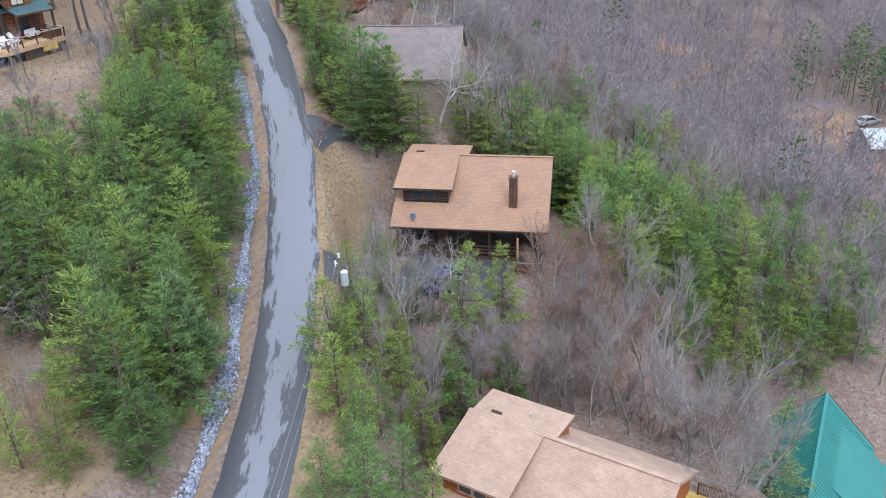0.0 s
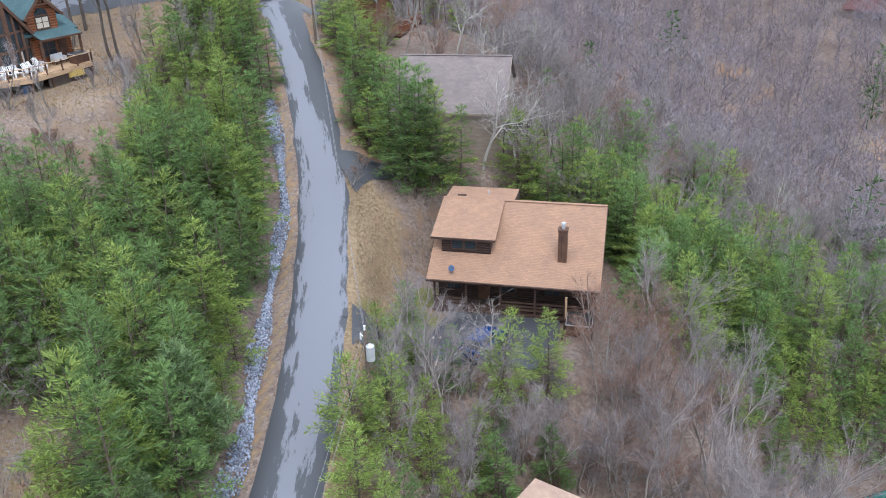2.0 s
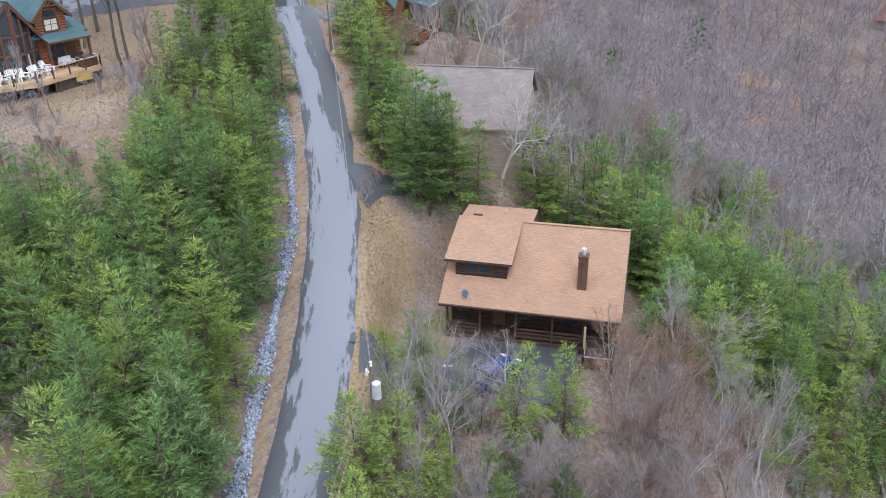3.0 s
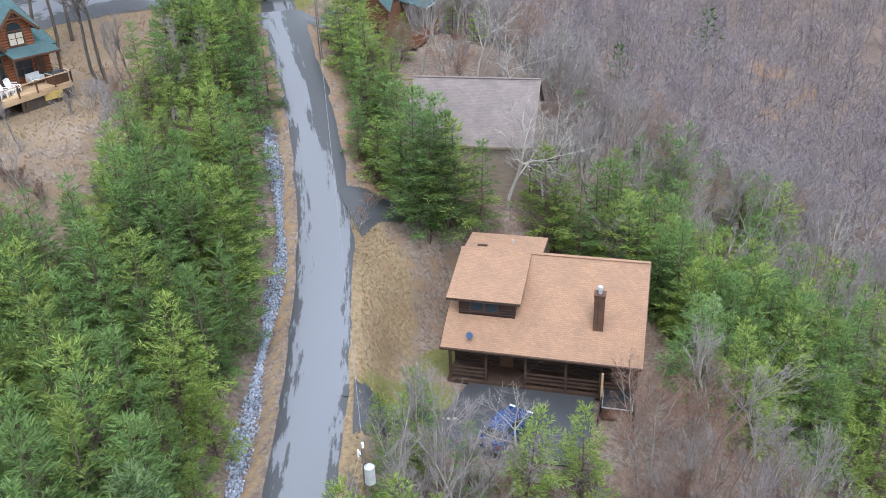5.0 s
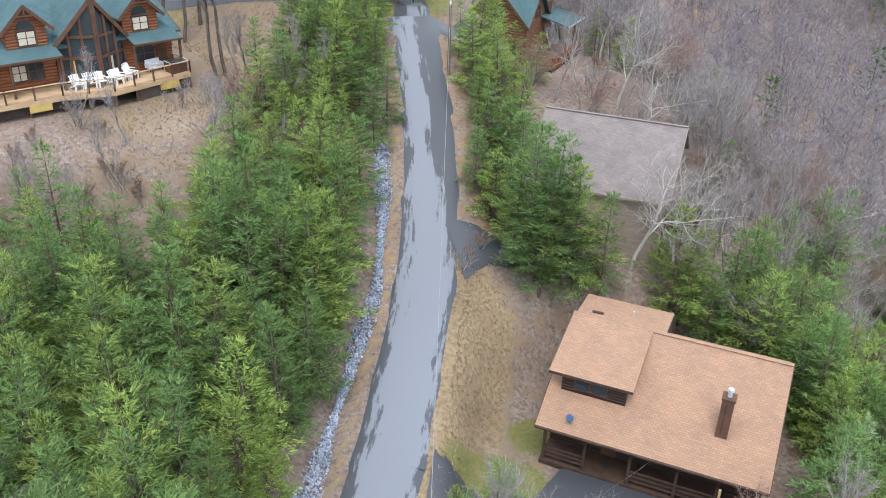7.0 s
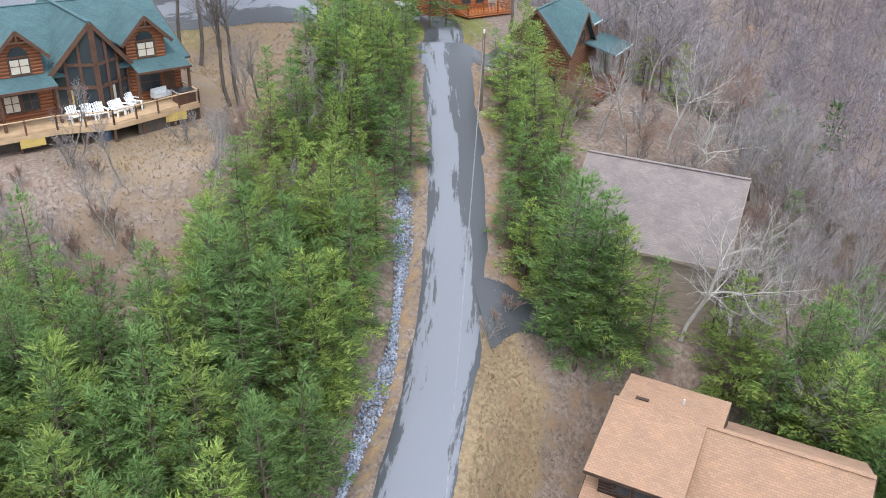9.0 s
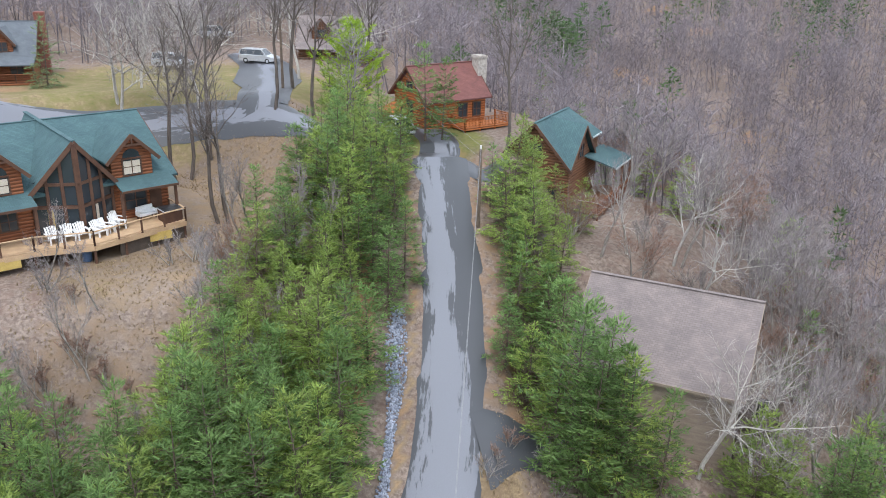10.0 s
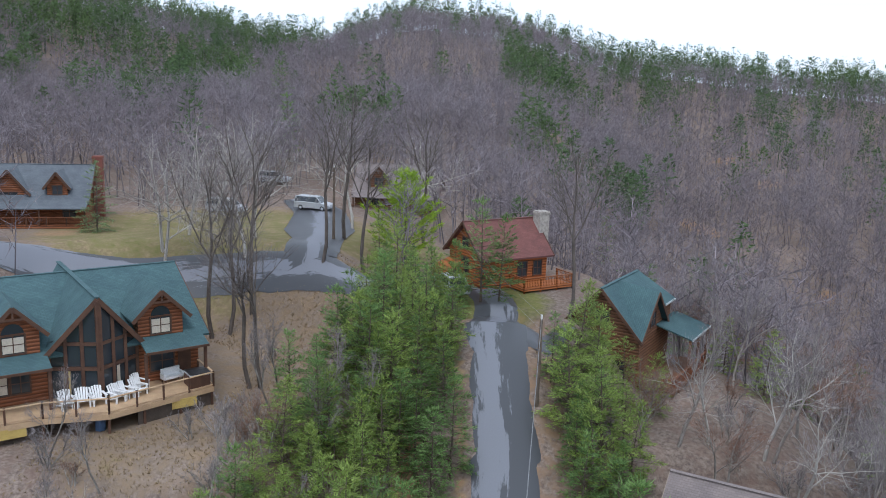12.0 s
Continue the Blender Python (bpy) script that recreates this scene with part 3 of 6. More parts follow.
sheet("parking_lot", [(LOT @ Vector((x, y, 0))).to_2d() for x, y in ((-4.6, -6.2), (3.6, -6.2), (3.8, -10.5), (2.6, -13.2), (-3.5, -13.4), (-5.6, -10.5))], 1.58, ASPHALT_LOT, "wet dark asphalt parking in front of the brown cabin", "parking")
ribbon("far_road", on_ground([(-44.0, 95.0), (-50.0, 96.5), (-55.5, 96.6), (-61.4, 94.9), (-66.4, 91.3), (-72, 84.5), (-80, 74.0)]), 3.6, ASPHALT, 0.18, "pale grey lane past the far lawns", "road", drape=True)
ribbon("far_parking", on_ground([(-56.5, 96.8), (-62.0, 103.0), (-70.0, 110.5), (-77.0, 117.0), (-86.0, 122.0)]), ([0, 8, 16, 40], [5.0, 5.0, 7.5, 5.0]), ASPHALT, 0.2, "pale asphalt parking by the far house", "driveway", drape=True)


# ---- rip-rap ditch ----
def riprap():
    rng = np.random.default_rng(4)
    base = np.array([(1, 0, 0), (-1, 0, 0), (0, 1, 0), (0, -1, 0), (0, 0, 0.7), (0, 0, -0.7), (0.6, 0.6, 0.5), (-0.6, 0.55, 0.45), (0.55, -0.6, 0.5), (-0.6, -0.6, 0.4)])
    tris = np.array([(0, 6, 8), (1, 9, 7), (2, 7, 6), (3, 8, 9), (4, 6, 7), (4, 8, 6), (4, 9, 8), (4, 7, 9), (0, 2, 6), (2, 1, 7), (1, 3, 9), (3, 0, 8), (5, 2, 0), (5, 1, 2), (5, 3, 1), (5, 0, 3)])
    vs, fs, count = [], [], 0
    line, along = CENTRE, 0.0
    for a, b in zip(line[1:-3], line[2:-2]):
        d = b - a
        n = math.hypot(d[0], d[1])
        for _ in range(int(n * 125)):
            s = rng.random()
            p = a + d * s
            y = p[1]
            if y > 85.5:
                continue
            half = 0.4 + 0.2 * math.sin(y * 0.55) + (0.12 if y < 60 else 0)
            off = -(3.55 + 0.25 * math.sin(y * 0.23)) + np.clip(rng.normal(), -1.8, 1.8) * half * 0.62
            x0, y0 = p[0] + off * d[1] / n, p[1] - off * d[0] / n
            size = rng.uniform(0.05, 0.125)
            rot = Euler(rng.uniform(0, 6.28, 3)).to_matrix()
            v = (base * rng.uniform(0.7, 1.25, (10, 1)) * size * rng.uniform(0.7, 1.3, 3)) @ np.array(rot)
            z = float(ground(np.array(x0), np.array(y0)))
            vs.append(v + (x0, y0, z + size * 0.35 + rng.random() * 0.12))
            fs.append(tris + count)
            count += 10
    me = fast_mesh("riprap", np.concatenate(vs), np.concatenate(fs), ROCK)
    tagged(new("riprap", me), "blue-grey broken stone lining the roadside ditch", "stones", kind="stuff")


riprap()


# ---- houses ----
def gz_far(x, y):
    return float(ground(np.array(x), np.array(y)))


def roof_slab(name, corners, mat, parent, thick=0.14, label=""):
    """A roof plane from its eave's two ends and its ridge's two ends, in that order."""
    return part(name, Shape().prism(corners, (0, 0, -thick)), mat, parent, label)


def window(parent, x, y, z, w, h, face="y", sign=-1, frame_mat=None, bars=1, blind=False, arch=0.0, name="window"):
    """A window in a wall: frame, glass and glazing bars; x, y, z is the middle of its sill. face: the axis that it looks along."""
    def at(a, d, c):
        return (x + a, y + sign * d, z + c) if face == "y" else (x + sign * d, y + a, z + c)

    frame_mat, t = frame_mat or TIMBER, 0.09
    s = Shape()
    for a0, c0, a1, c1 in ((-w / 2 - t, -t, w / 2 + t, 0), (-w / 2 - t, h, w / 2 + t, h + t), (-w / 2 - t, 0, -w / 2, h), (w / 2, 0, w / 2 + t, h)):
        p, q = at(a0, -0.06, c0), at(a1, 0.07, c1)
        s.box(*[min(i, j) for i, j in zip(p, q)], *[max(i, j) for i, j in zip(p, q)])
    fr = part(name, s, frame_mat, parent)
    p, q = at(-w / 2, -0.03, 0), at(w / 2, 0.015, h)
    part("pane", Shape().box(*[min(i, j) for i, j in zip(p, q)], *[max(i, j) for i, j in zip(p, q)]), GLASS, fr, "dark reflecting glass")
    if blind:
        p, q = at(-w / 2 + 0.04, 0.018, 0.05), at(w / 2 - 0.04, 0.03, h * 0.9)
        part("blind", Shape().box(*[min(i, j) for i, j in zip(p, q)], *[max(i, j) for i, j in zip(p, q)]), BLIND, fr, "drawn cream blind")
    if bars:
        s = Shape()
        for i in range(1, bars + 1):
            a = -w / 2 + w * i / (bars + 1)
            p, q = at(a - 0.03, 0.0, 0), at(a + 0.03, 0.05, h)
            s.box(*[min(i, j) for i, j in zip(p, q)], *[max(i, j) for i, j in zip(p, q)])
        p, q = at(-w / 2, 0.0, h * 0.5 - 0.025), at(w / 2, 0.045, h * 0.5 + 0.025)
        s.box(*[min(i, j) for i, j in zip(p, q)], *[max(i, j) for i, j in zip(p, q)])
        part("glazing_bar", s, frame_mat, fr)
    return fr


def railing(parent, pts, top=0.95, post_mat=None, rail_mat=None, post_every=1.9, post_low=0.0, infill=True, name="railing"):
    """Posts, top and bottom rail and balusters along a line of deck-edge points."""
    post_mat, rail_mat = post_mat or TIMBER, rail_mat or DECK
    for a, b in zip(pts[:-1], pts[1:]):
        a, b = Vector(a), Vector(b)
        n = max(1, round((b - a).length / post_every))
        for i in range(n + 1):
            p = a + (b - a) * i / n
            part("post", Shape().beam(p - Vector((0, 0, post_low)), p + Vector((0, 0, top + 0.06)), 0.11), post_mat, parent)
        part("top_rail", Shape().beam(a + Vector((0, 0, top)), b + Vector((0, 0, top)), 0.14, 0.05), rail_mat, parent)
        part("bottom_rail", Shape().beam(a + Vector((0, 0, 0.12)), b + Vector((0, 0, 0.12)), 0.05, 0.08), rail_mat, parent)
        if infill:
            s, m = Shape(), int((b - a).length / 0.16)
            for i in range(1, m):
                p = a + (b - a) * i / m
                s.beam(p + Vector((0, 0, 0.12)), p + Vector((0, 0, top)), 0.035)
            part("balustrade", s, rail_mat, parent)


def cabin(m, label, roof_mat, wall_mat, trim_mat, half=6.4, chimney=True, dish=True, porch=True, deck_low=False):
    """A story-and-a-half cabin: long roof over a front porch, shed dormers front and back at one end, boxed chimney."""
    house = empty("cabin", m, label, "house")
    top, run, rise, back = 6.76, 6.72, 0.58, 4.6
    e = half + 0.05
    # body under the roof, with its two gable ends
    prof = [(-4.4, 0.0), (back - 0.4, 0.0), (back - 0.4, top - rise * (back - 0.4) - 0.2), (0, top - 0.2), (-4.4, top - rise * 4.4 - 0.2)]
    part("wall", Shape().prism([(-half + 0.35, y, z - 0.6 * (z == 0)) for y, z in prof], (2 * half - 0.7, 0, 0)), wall_mat, house)
    roof_slab("roof", [(-e, -run, top - rise * run), (e, -run, top - rise * run), (e, 0, top), (-e, 0, top)], roof_mat, house, 0.16)
    roof_slab("roof", [(e, back, top - rise * back), (-e, back, top - rise * back), (-e, 0, top - 0.003), (e, 0, top - 0.003)], roof_mat, house, 0.16)
    part("ridge_cap", Shape().beam((-e, 0, top + 0.0), (e, 0, top + 0.0), 0.3, 0.05), roof_mat, house)
    part("fascia", Shape().beam((-e, -run - 0.02, top - rise * run - 0.09), (e, -run - 0.02, top - rise * run - 0.09), 0.05, 0.2), trim_mat, house)
    part("gutter", Shape().beam((-e, -run - 0.1, top - rise * run - 0.03), (e, -run - 0.1, top - rise * run - 0.03), 0.1, 0.09), trim_mat, house)
    for sx in (-1, 1):
        part("barge_board", Shape().beam((sx * (e + 0.015), -run, top - rise * run - 0.1), (sx * (e + 0.015), 0, top - 0.1), 0.04, 0.2), trim_mat, house)
        part("barge_board", Shape().beam((sx * (e + 0.015), 0, top - 0.1), (sx * (e + 0.015), back, top - rise * back - 0.1), 0.04, 0.2), trim_mat, house)
    # front dormer
    dx0, dx1, dy, dz = -half - 0.02, -1.5, -4.85, 5.5
    dormer = part("dormer", Shape().prism([(dx0 + 0.75, -4.5, top - rise * 4.5 - 0.1), (dx0 + 0.75, -4.5, dz - 0.02), (dx0 + 0.75, -0.1, top - 0.05)], (dx1 - dx0 - 1.15, 0, 0)), wall_mat, house)
    roof_slab("dormer_roof", [(dx0, dy, dz), (dx1, dy, dz), (dx1, 0.02, top + 0.05), (dx0, 0.02, top + 0.05)], roof_mat, dormer, 0.13)
    part("dormer_fascia", Shape().beam((dx0, dy - 0.02, dz - 0.08), (dx1, dy - 0.02, dz - 0.08), 0.04, 0.17), trim_mat, dormer)
    for wx in (-4.45, -3.45):
        window(dormer, wx, -4.5, 4.5, 0.8, 0.72, frame_mat=trim_mat, bars=0)
    # rear dormer
    rear = part("rear_dormer", Shape().prism([(-half + 0.4, 0.1, top - 0.5), (-half + 0.4, 2.5, top - 1.7), (-half + 0.4, 2.5, top - 0.14), (-half + 0.4, 0.1, top - 0.02)], (5.3, 0, 0)), wall_mat, house)
    roof_slab("rear_dormer_roof", [(-0.75, 2.75, top - 0.1), (-half + 0.15, 2.75, top - 0.1), (-half + 0.15, 0.05, top + 0.03), (-0.75, 0.05, top + 0.03)], roof_mat, rear, 0.13)
    part("roof_vent", Shape().tube((-3.0, 1.2, top - 0.05), (-3.0, 1.2, top + 0.3), 0.06), GREY_METAL, house)
    part("roof_vent", Shape().box(-5.4, 0.4, top, -4.7, 0.6, top + 0.09), WOOD_TRIM, house)
    if chimney:
        c = part("chimney", Shape().box(3.15, -4.75, 3.6, 3.8, -4.1, 6.55).box(3.1, -4.8, 6.5, 3.85, -4.05, 6.62), TIMBER, house, "dark wood-clad chimney box")
        part("flue", Shape().tube((3.48, -4.42, 6.6), (3.48, -4.42, 6.95), 0.13).tube((3.48, -4.42, 6.95), (3.48, -4.42, 7.1), 0.2, 0.17), GREY_METAL, c, "galvanised flue with a cap")
        part("flashing", Shape().box(3.38, -4.77, 4.3, 3.45, -4.753, 6.3), WOOD_TRIM, c)
    if dish:
        d = part("satellite_dish", Shape().beam((-4.57, -6.1, 3.15), (-4.57, -6.1, 3.55), 0.05).tube((-4.57, -6.16, 3.6), (-4.57, -6.28, 3.66), 0.08, 0.24, 14), BLUE_PLASTIC, house)
    if porch:
        z0 = 0.25
        part("porch_floor", Shape().box(-half + 0.3, -6.45, 0.0, half - 0.2, -4.4, z0), WOOD_TRIM, house)
        for x in (-5.9, -3.5, -0.9, 1.7, 3.9, 6.1):
            part("porch_post", Shape().beam((x, -6.3, z0), (x, -6.3, top - rise * 6.3 - 0.16), 0.16), trim_mat, house)
        part("porch_beam", Shape().beam((-half + 0.2, -6.3, top - rise * 6.3 - 0.3), (half - 0.1, -6.3, top - rise * 6.3 - 0.3), 0.12, 0.22), trim_mat, house)
        for x0, x1 in ((-5.9, -3.5), (-0.9, 1.7), (1.7, 3.9), (3.9, 6.1)):
            for zz in (0.45, 0.75, 1.05):
                part("porch_rail", Shape().beam((x0, -6.3, z0 + zz - 0.1), (x1, -6.3, z0 + zz - 0.1), 0.06, 0.14), trim_mat, house)
        for wx in (-4.8, -0.6, 2.8):
            window(house, wx, -4.4, 1.0, 1.1, 1.1, frame_mat=trim_mat)
        part("door", Shape().box(-2.9, -4.46, z0, -2.0, -4.38, 2.25), TIMBER, house, "brown wooden front door")
    if deck_low:
        railing(house, [(half + 0.2, 4.2, 2.6), (half + 2.6, 4.2, 2.6), (half + 2.6, 0.0, 2.6)], 0.9, TIMBER, TIMBER, post_low=2.6)
        part("side_deck", Shape().box(half - 0.35, -1.0, 2.45, half + 2.7, 4.3, 2.6), YELLOW, house, "new yellow deck boards")
    return house


cabin(pose(-3.65, 76.7, 1.5, 0, 0, 8), "dark brown cabin under a broad brown shingle roof", SHINGLE_BROWN, WOOD_DARK, WOOD_TRIM)
cabin(pose(8.8, 50.75, -6.36, 0, 0, -14.5), "orange wood cabin with a weathered tan shingle roof", SHINGLE_TAN, LOGS_ORANGE, SHINGLE_TAN, half=6.7, chimney=False, dish=False, porch=False, deck_low=True)


def grey_house():
    h = empty("house", pose(-14.0, 88.5, 7.6, 0, 0, 10), "tan-sided house under a plain grey shingle roof", "house")
    x0, x1 = -4.95, 5.5
    ry, rz, ey, ez, by = 1.8, 8.58, -3.45, 4.62, 5.5
    k = (rz - ez) / (ry - ey)
    part("wall", Shape().prism([(x0 + 0.3, -3.1, -0.6), (x0 + 0.3, by - 0.3, -0.6), (x0 + 0.3, by - 0.3, rz - k * (by - 0.3 - ry) - 0.2), (x0 + 0.3, ry, rz - 0.2), (x0 + 0.3, -3.1, ez + k * 0.35 - 0.2)], (x1 - x0 - 0.6, 0, 0)), SIDING_TAN, h)
    roof_slab("roof", [(x0, ey, ez), (x1, ey, ez), (x1, ry, rz), (x0, ry, rz)], SHINGLE_GREY, h)
    roof_slab("roof", [(x1, by, rz - k * (by - ry)), (x0, by, rz - k * (by - ry)), (x0, ry, rz - 0.003), (x1, ry, rz - 0.003)], SHINGLE_GREY, h)
    part("ridge_cap", Shape().beam((x0, ry, rz), (x1, ry, rz), 0.28, 0.05), SHINGLE_GREY, h)
    part("fascia", Shape().beam((x0, ey - 0.02, ez - 0.08), (x1, ey - 0.02, ez - 0.08), 0.04, 0.18), SIDING_TAN, h)
    for sx, x in ((0, x0), (1, x1)):
        part("barge_board", Shape().beam((x, ey, ez - 0.1), (x, ry, rz - 0.1), 0.04, 0.18), SIDING_TAN, h)
    part("side_deck", Shape().box(x1 - 0.3, -3.2, 2.6, x1 + 1.9, 1.0, 2.75), DECK_SKIRT, h, "weathered grey deck")
    railing(h, [(x1 - 0.2, -3.2, 2.75), (x1 + 1.9, -3.2, 2.75), (x1 + 1.9, 1.0, 2.75)], 0.95, DECK_SKIRT, DECK_SKIRT, post_low=3.4)
    part("deck_grill", Shape().box(x1 + 0.5, -1.6, 2.75, x1 + 1.2, -1.0, 3.6).tube((x1 + 0.5, -1.3, 3.6), (x1 + 1.2, -1.3, 3.6), 0.3, 0.3, 10), BLACK, h)


grey_house()


def gable_house_parts(h, x0, x1, y0, y1, eave, ridge, roof, wall, over=0.45, base=-0.8, trim=None, front_from=None):
    """Walls with two gables and a pitched roof whose ridge runs along x."""
    mid, k = (y0 + y1) / 2, (ridge - eave) / ((y1 - y0) / 2)
    part("wall", Shape().prism([(x0, y0, base), (x0, y1, base), (x0, y1, eave - 0.1), (x0, mid, ridge - 0.1), (x0, y0, eave - 0.1)], (x1 - x0, 0, 0)), wall, h)
    a, b = x0 - over, x1 + over
    c = a if front_from is None else front_from
    roof_slab("roof", [(c, y0 - over, eave - k * over), (b, y0 - over, eave - k * over), (b, mid, ridge), (c, mid, ridge)], roof, h)
    roof_slab("roof", [(b, y1 + over, eave - k * over), (a, y1 + over, eave - k * over), (a, mid, ridge - 0.003), (b, mid, ridge - 0.003)], roof, h)
    part("ridge_cap", Shape().beam((a, mid, ridge), (b, mid, ridge), 0.25, 0.05), roof, h)
    for x in (a, b):
        for y, s in ((y0 - over, 1), (y1 + over, -1)):
            part("barge_board", Shape().beam((x, y, eave - k * over - 0.1), (x, mid, ridge - 0.1), 0.05, 0.22), trim or TIMBER, h)


def cross_gable(parent, x, w, y_front, y_back, eave, ridge, roof, wall, over=0.35, name="gable_dormer", drop=0.0, sill=None):
    """A dormer whose gable looks towards -y: wall block, two roof planes and barge boards."""
    k = (ridge - eave) / (w / 2)
    g = part(name, Shape().prism([(x - w / 2, y_front, sill if sill is not None else eave - 1.9), (x + w / 2, y_front, sill if sill is not None else eave - 1.9), (x + w / 2, y_front, eave - 0.05), (x, y_front, ridge - 0.08), (x - w / 2, y_front, eave - 0.05)], (0, y_back - y_front, 0)), wall, parent)
    f = y_front - over
    for s in (-1, 1):
        ex = x + s * (w / 2 + over)
        c = [(ex, f, eave - k * over), (x, f, ridge - 0.002 * (s > 0)), (x, y_back, ridge - 0.002 * (s > 0)), (ex, y_back, eave - k * over)]
        roof_slab("dormer_roof", c, roof, g, 0.12)
        part("barge_board", Shape().beam((ex, f - 0.02, eave - k * over - 0.1), (x, f - 0.02, ridge - 0.1), 0.06, 0.24), TIMBER, g)
    return g


def lodge():
    h = empty("log_lodge", pose(-50.66, 74.98, 14.82, 0, 0, 75), "log lodge with green shingle roof and a glazed prow", "house")
    # main block, ridge along the front
    gable_house_parts(h, -11.5, 5.75, 0.3, 12.9, 4.7, 8.0, SHINGLE_GREEN, LOGS, 0.6, -0.6)
    # glazed prow with its own gable
    px, w = -0.95, 5.4
    eave, ridge, yf = 4.75, 7.95, -0.45
    prow = part("prow", Shape().prism([(px - w / 2, 0.35, 0.9), (px, yf - 0.75, 0.9), (px + w / 2, 0.35, 0.9), (px + w / 2, 7.2, 0.9), (px - w / 2, 7.2, 0.9)], (0, 0, 3.75)), LOGS, h)
    part("prow_gable", Shape().prism([(px - w / 2, 0.3, eave - 0.1), (px, yf - 0.7, eave - 0.1), (px + w / 2, 0.3, eave - 0.1), (px + w / 2, 6.0, eave - 0.1), (px - w / 2, 6.0, eave - 0.1)], (0, 0, 0.05)), TIMBER, h)
    k = (ridge - eave) / (w / 2)
    for s in (-1, 1):
        ex, z = px + s * (w / 2 + 0.5), eave - k * 0.5
        roof_slab("prow_roof", [(ex, -0.2, z), (px, -1.25, ridge - 0.002 * (s > 0)), (px, 9.6, ridge + 0.12), (ex, 6.2, z + 0.2)], SHINGLE_GREEN, prow, 0.13)
        part("barge_board", Shape().beam((ex, -0.24, z - 0.12), (px, -1.3, ridge - 0.12), 0.08, 0.3), TIMBER, prow)
        # window wall: panes and timbers of one prow side
        x_out, x_in, y_out, y_in = px + s * w / 2, px, 0.32, yf - 0.78
        lerp = lambda q, z, d=0.0: (x_out + (x_in - x_out) * q - s * 0, y_out + (y_in - y_out) * q - d, z)  # noqa: E731
        cols = (0.03, 0.34, 0.66, 0.97)
        for i in range(3):
            q0, q1 = cols[i] + 0.035, cols[i + 1] - 0.035
            for z0, z1a, z1b in ((1.5, 3.3, 3.3), (3.55, 4.95 if i else 4.55, 4.95), (5.1, None, None)):
                if z1a is None:
                    za, zb = eave + k * (q0 * w / 2) - 0.32, eave + k * (q1 * w / 2) - 0.32
                    if zb < 5.4:
                        continue
                    poly = [lerp(q0, 5.1, 0.04), lerp(q1, 5.1, 0.04), lerp(q1, zb, 0.04), lerp(q0, max(za, 5.12), 0.04)]
                else:
                    poly = [lerp(q0, z0, 0.04), lerp(q1, z0, 0.04), lerp(q1, z1b, 0.04), lerp(q0, z1a, 0.04)]
                part("pane", Shape().prism(poly, (0, 0.08, 0)), GLASS, prow, "tall dark prow window pane")
        upper = [lerp(0.0, eave - 0.12, 0.0), lerp(1.0, eave - 0.12, 0.0), lerp(1.0, ridge - 0.2, 0.0), lerp(0.0, eave - 0.1, 0.0)]
        part("gable_wall", Shape().prism(upper, (0, 0.12, 0)), TIMBER, prow)
        for q in cols:
            zt = eave + k * (q * w / 2) - 0.25
            part("mullion", Shape().beam(lerp(q, 1.0, 0.06), lerp(q, zt, 0.06), 0.2), TIMBER, prow)
        for zz in (3.42, 5.02, 1.3):
            part("transom", Shape().beam(lerp(0.0 if zz < 5 else 0.25, zz, 0.08), lerp(1.0, zz, 0.08), 0.14, 0.2), TIMBER, prow)
        part("curtain", Shape().prism([lerp(0.3 if s < 0 else 0.5, 1.5, 0.05), lerp(0.42 if s < 0 else 0.58, 1.5, 0.05), lerp(0.42 if s < 0 else 0.58, 3.25, 0.05), lerp(0.3 if s < 0 else 0.5, 3.25, 0.05)], (0, -0.02, 0)), YELLOW if s < 0 else BLIND, prow)
    part("ridge_cap", Shape().beam((px, -1.27, ridge + 0.02), (px, 9.6, ridge + 0.15), 0.3, 0.06), SHINGLE_GREEN, prow)
    # gabled dormers and porch roofs each side of the prow
    for x, w2 in ((3.2, 2.9), (-5.5, 2.9)):
        g = cross_gable(h, x, w2, 0.05, 4.6, 6.3, 7.75, SHINGLE_GREEN, LOGS, 0.45, sill=4.3)
        fr = window(g, x, 0.05, 4.75, 1.25, 1.1, blind=True)
        part("arched_pane", Shape().prism([(x + 0.62 * math.cos(math.pi * i / 10), 0.03, 5.98 + 0.62 * math.sin(math.pi * i / 10)) for i in range(11)], (0, -0.04, 0)), GLASS, g, "half-round dark window")
        part("gable_truss", Shape().beam((x - 0.7, -0.42, 6.95), (x + 0.7, -0.42, 6.95), 0.1, 0.12).beam((x, -0.42, 6.95), (x, -0.42, 7.55), 0.1), TIMBER, g)
    for x0, x1 in ((1.75, 5.8), (-11.9, -3.75)):
        roof_slab("porch_roof", [(x0, -1.7, 4.1), (x1, -1.7, 4.1), (x1, 1.2, 4.95), (x0, 1.2, 4.95)], SHINGLE_GREEN, h, 0.12)
        part("porch_fascia", Shape().beam((x0, -1.73, 4.02), (x1, -1.73, 4.02), 0.05, 0.16), TIMBER, h)
    for x in (1.75, 5.6, -3.9, -7.5, -11.5):
        part("porch_post", Shape().beam((x, -1.5, 1.45), (x, -1.5, 3.98), 0.18), TIMBER, h)
    for x, ww in ((3.3, 1.5), (-5.2, 1.0), (-6.4, 1.0), (-8.6, 1.2)):
        window(h, x, 0.3, 2.15, ww, 1.25, bars=1, blind=x < -6)
    part("door", Shape().box(4.35, 0.22, 1.45, 5.2, 0.34, 3.5), TIMBER, h)
    # deck
    dz = 1.45
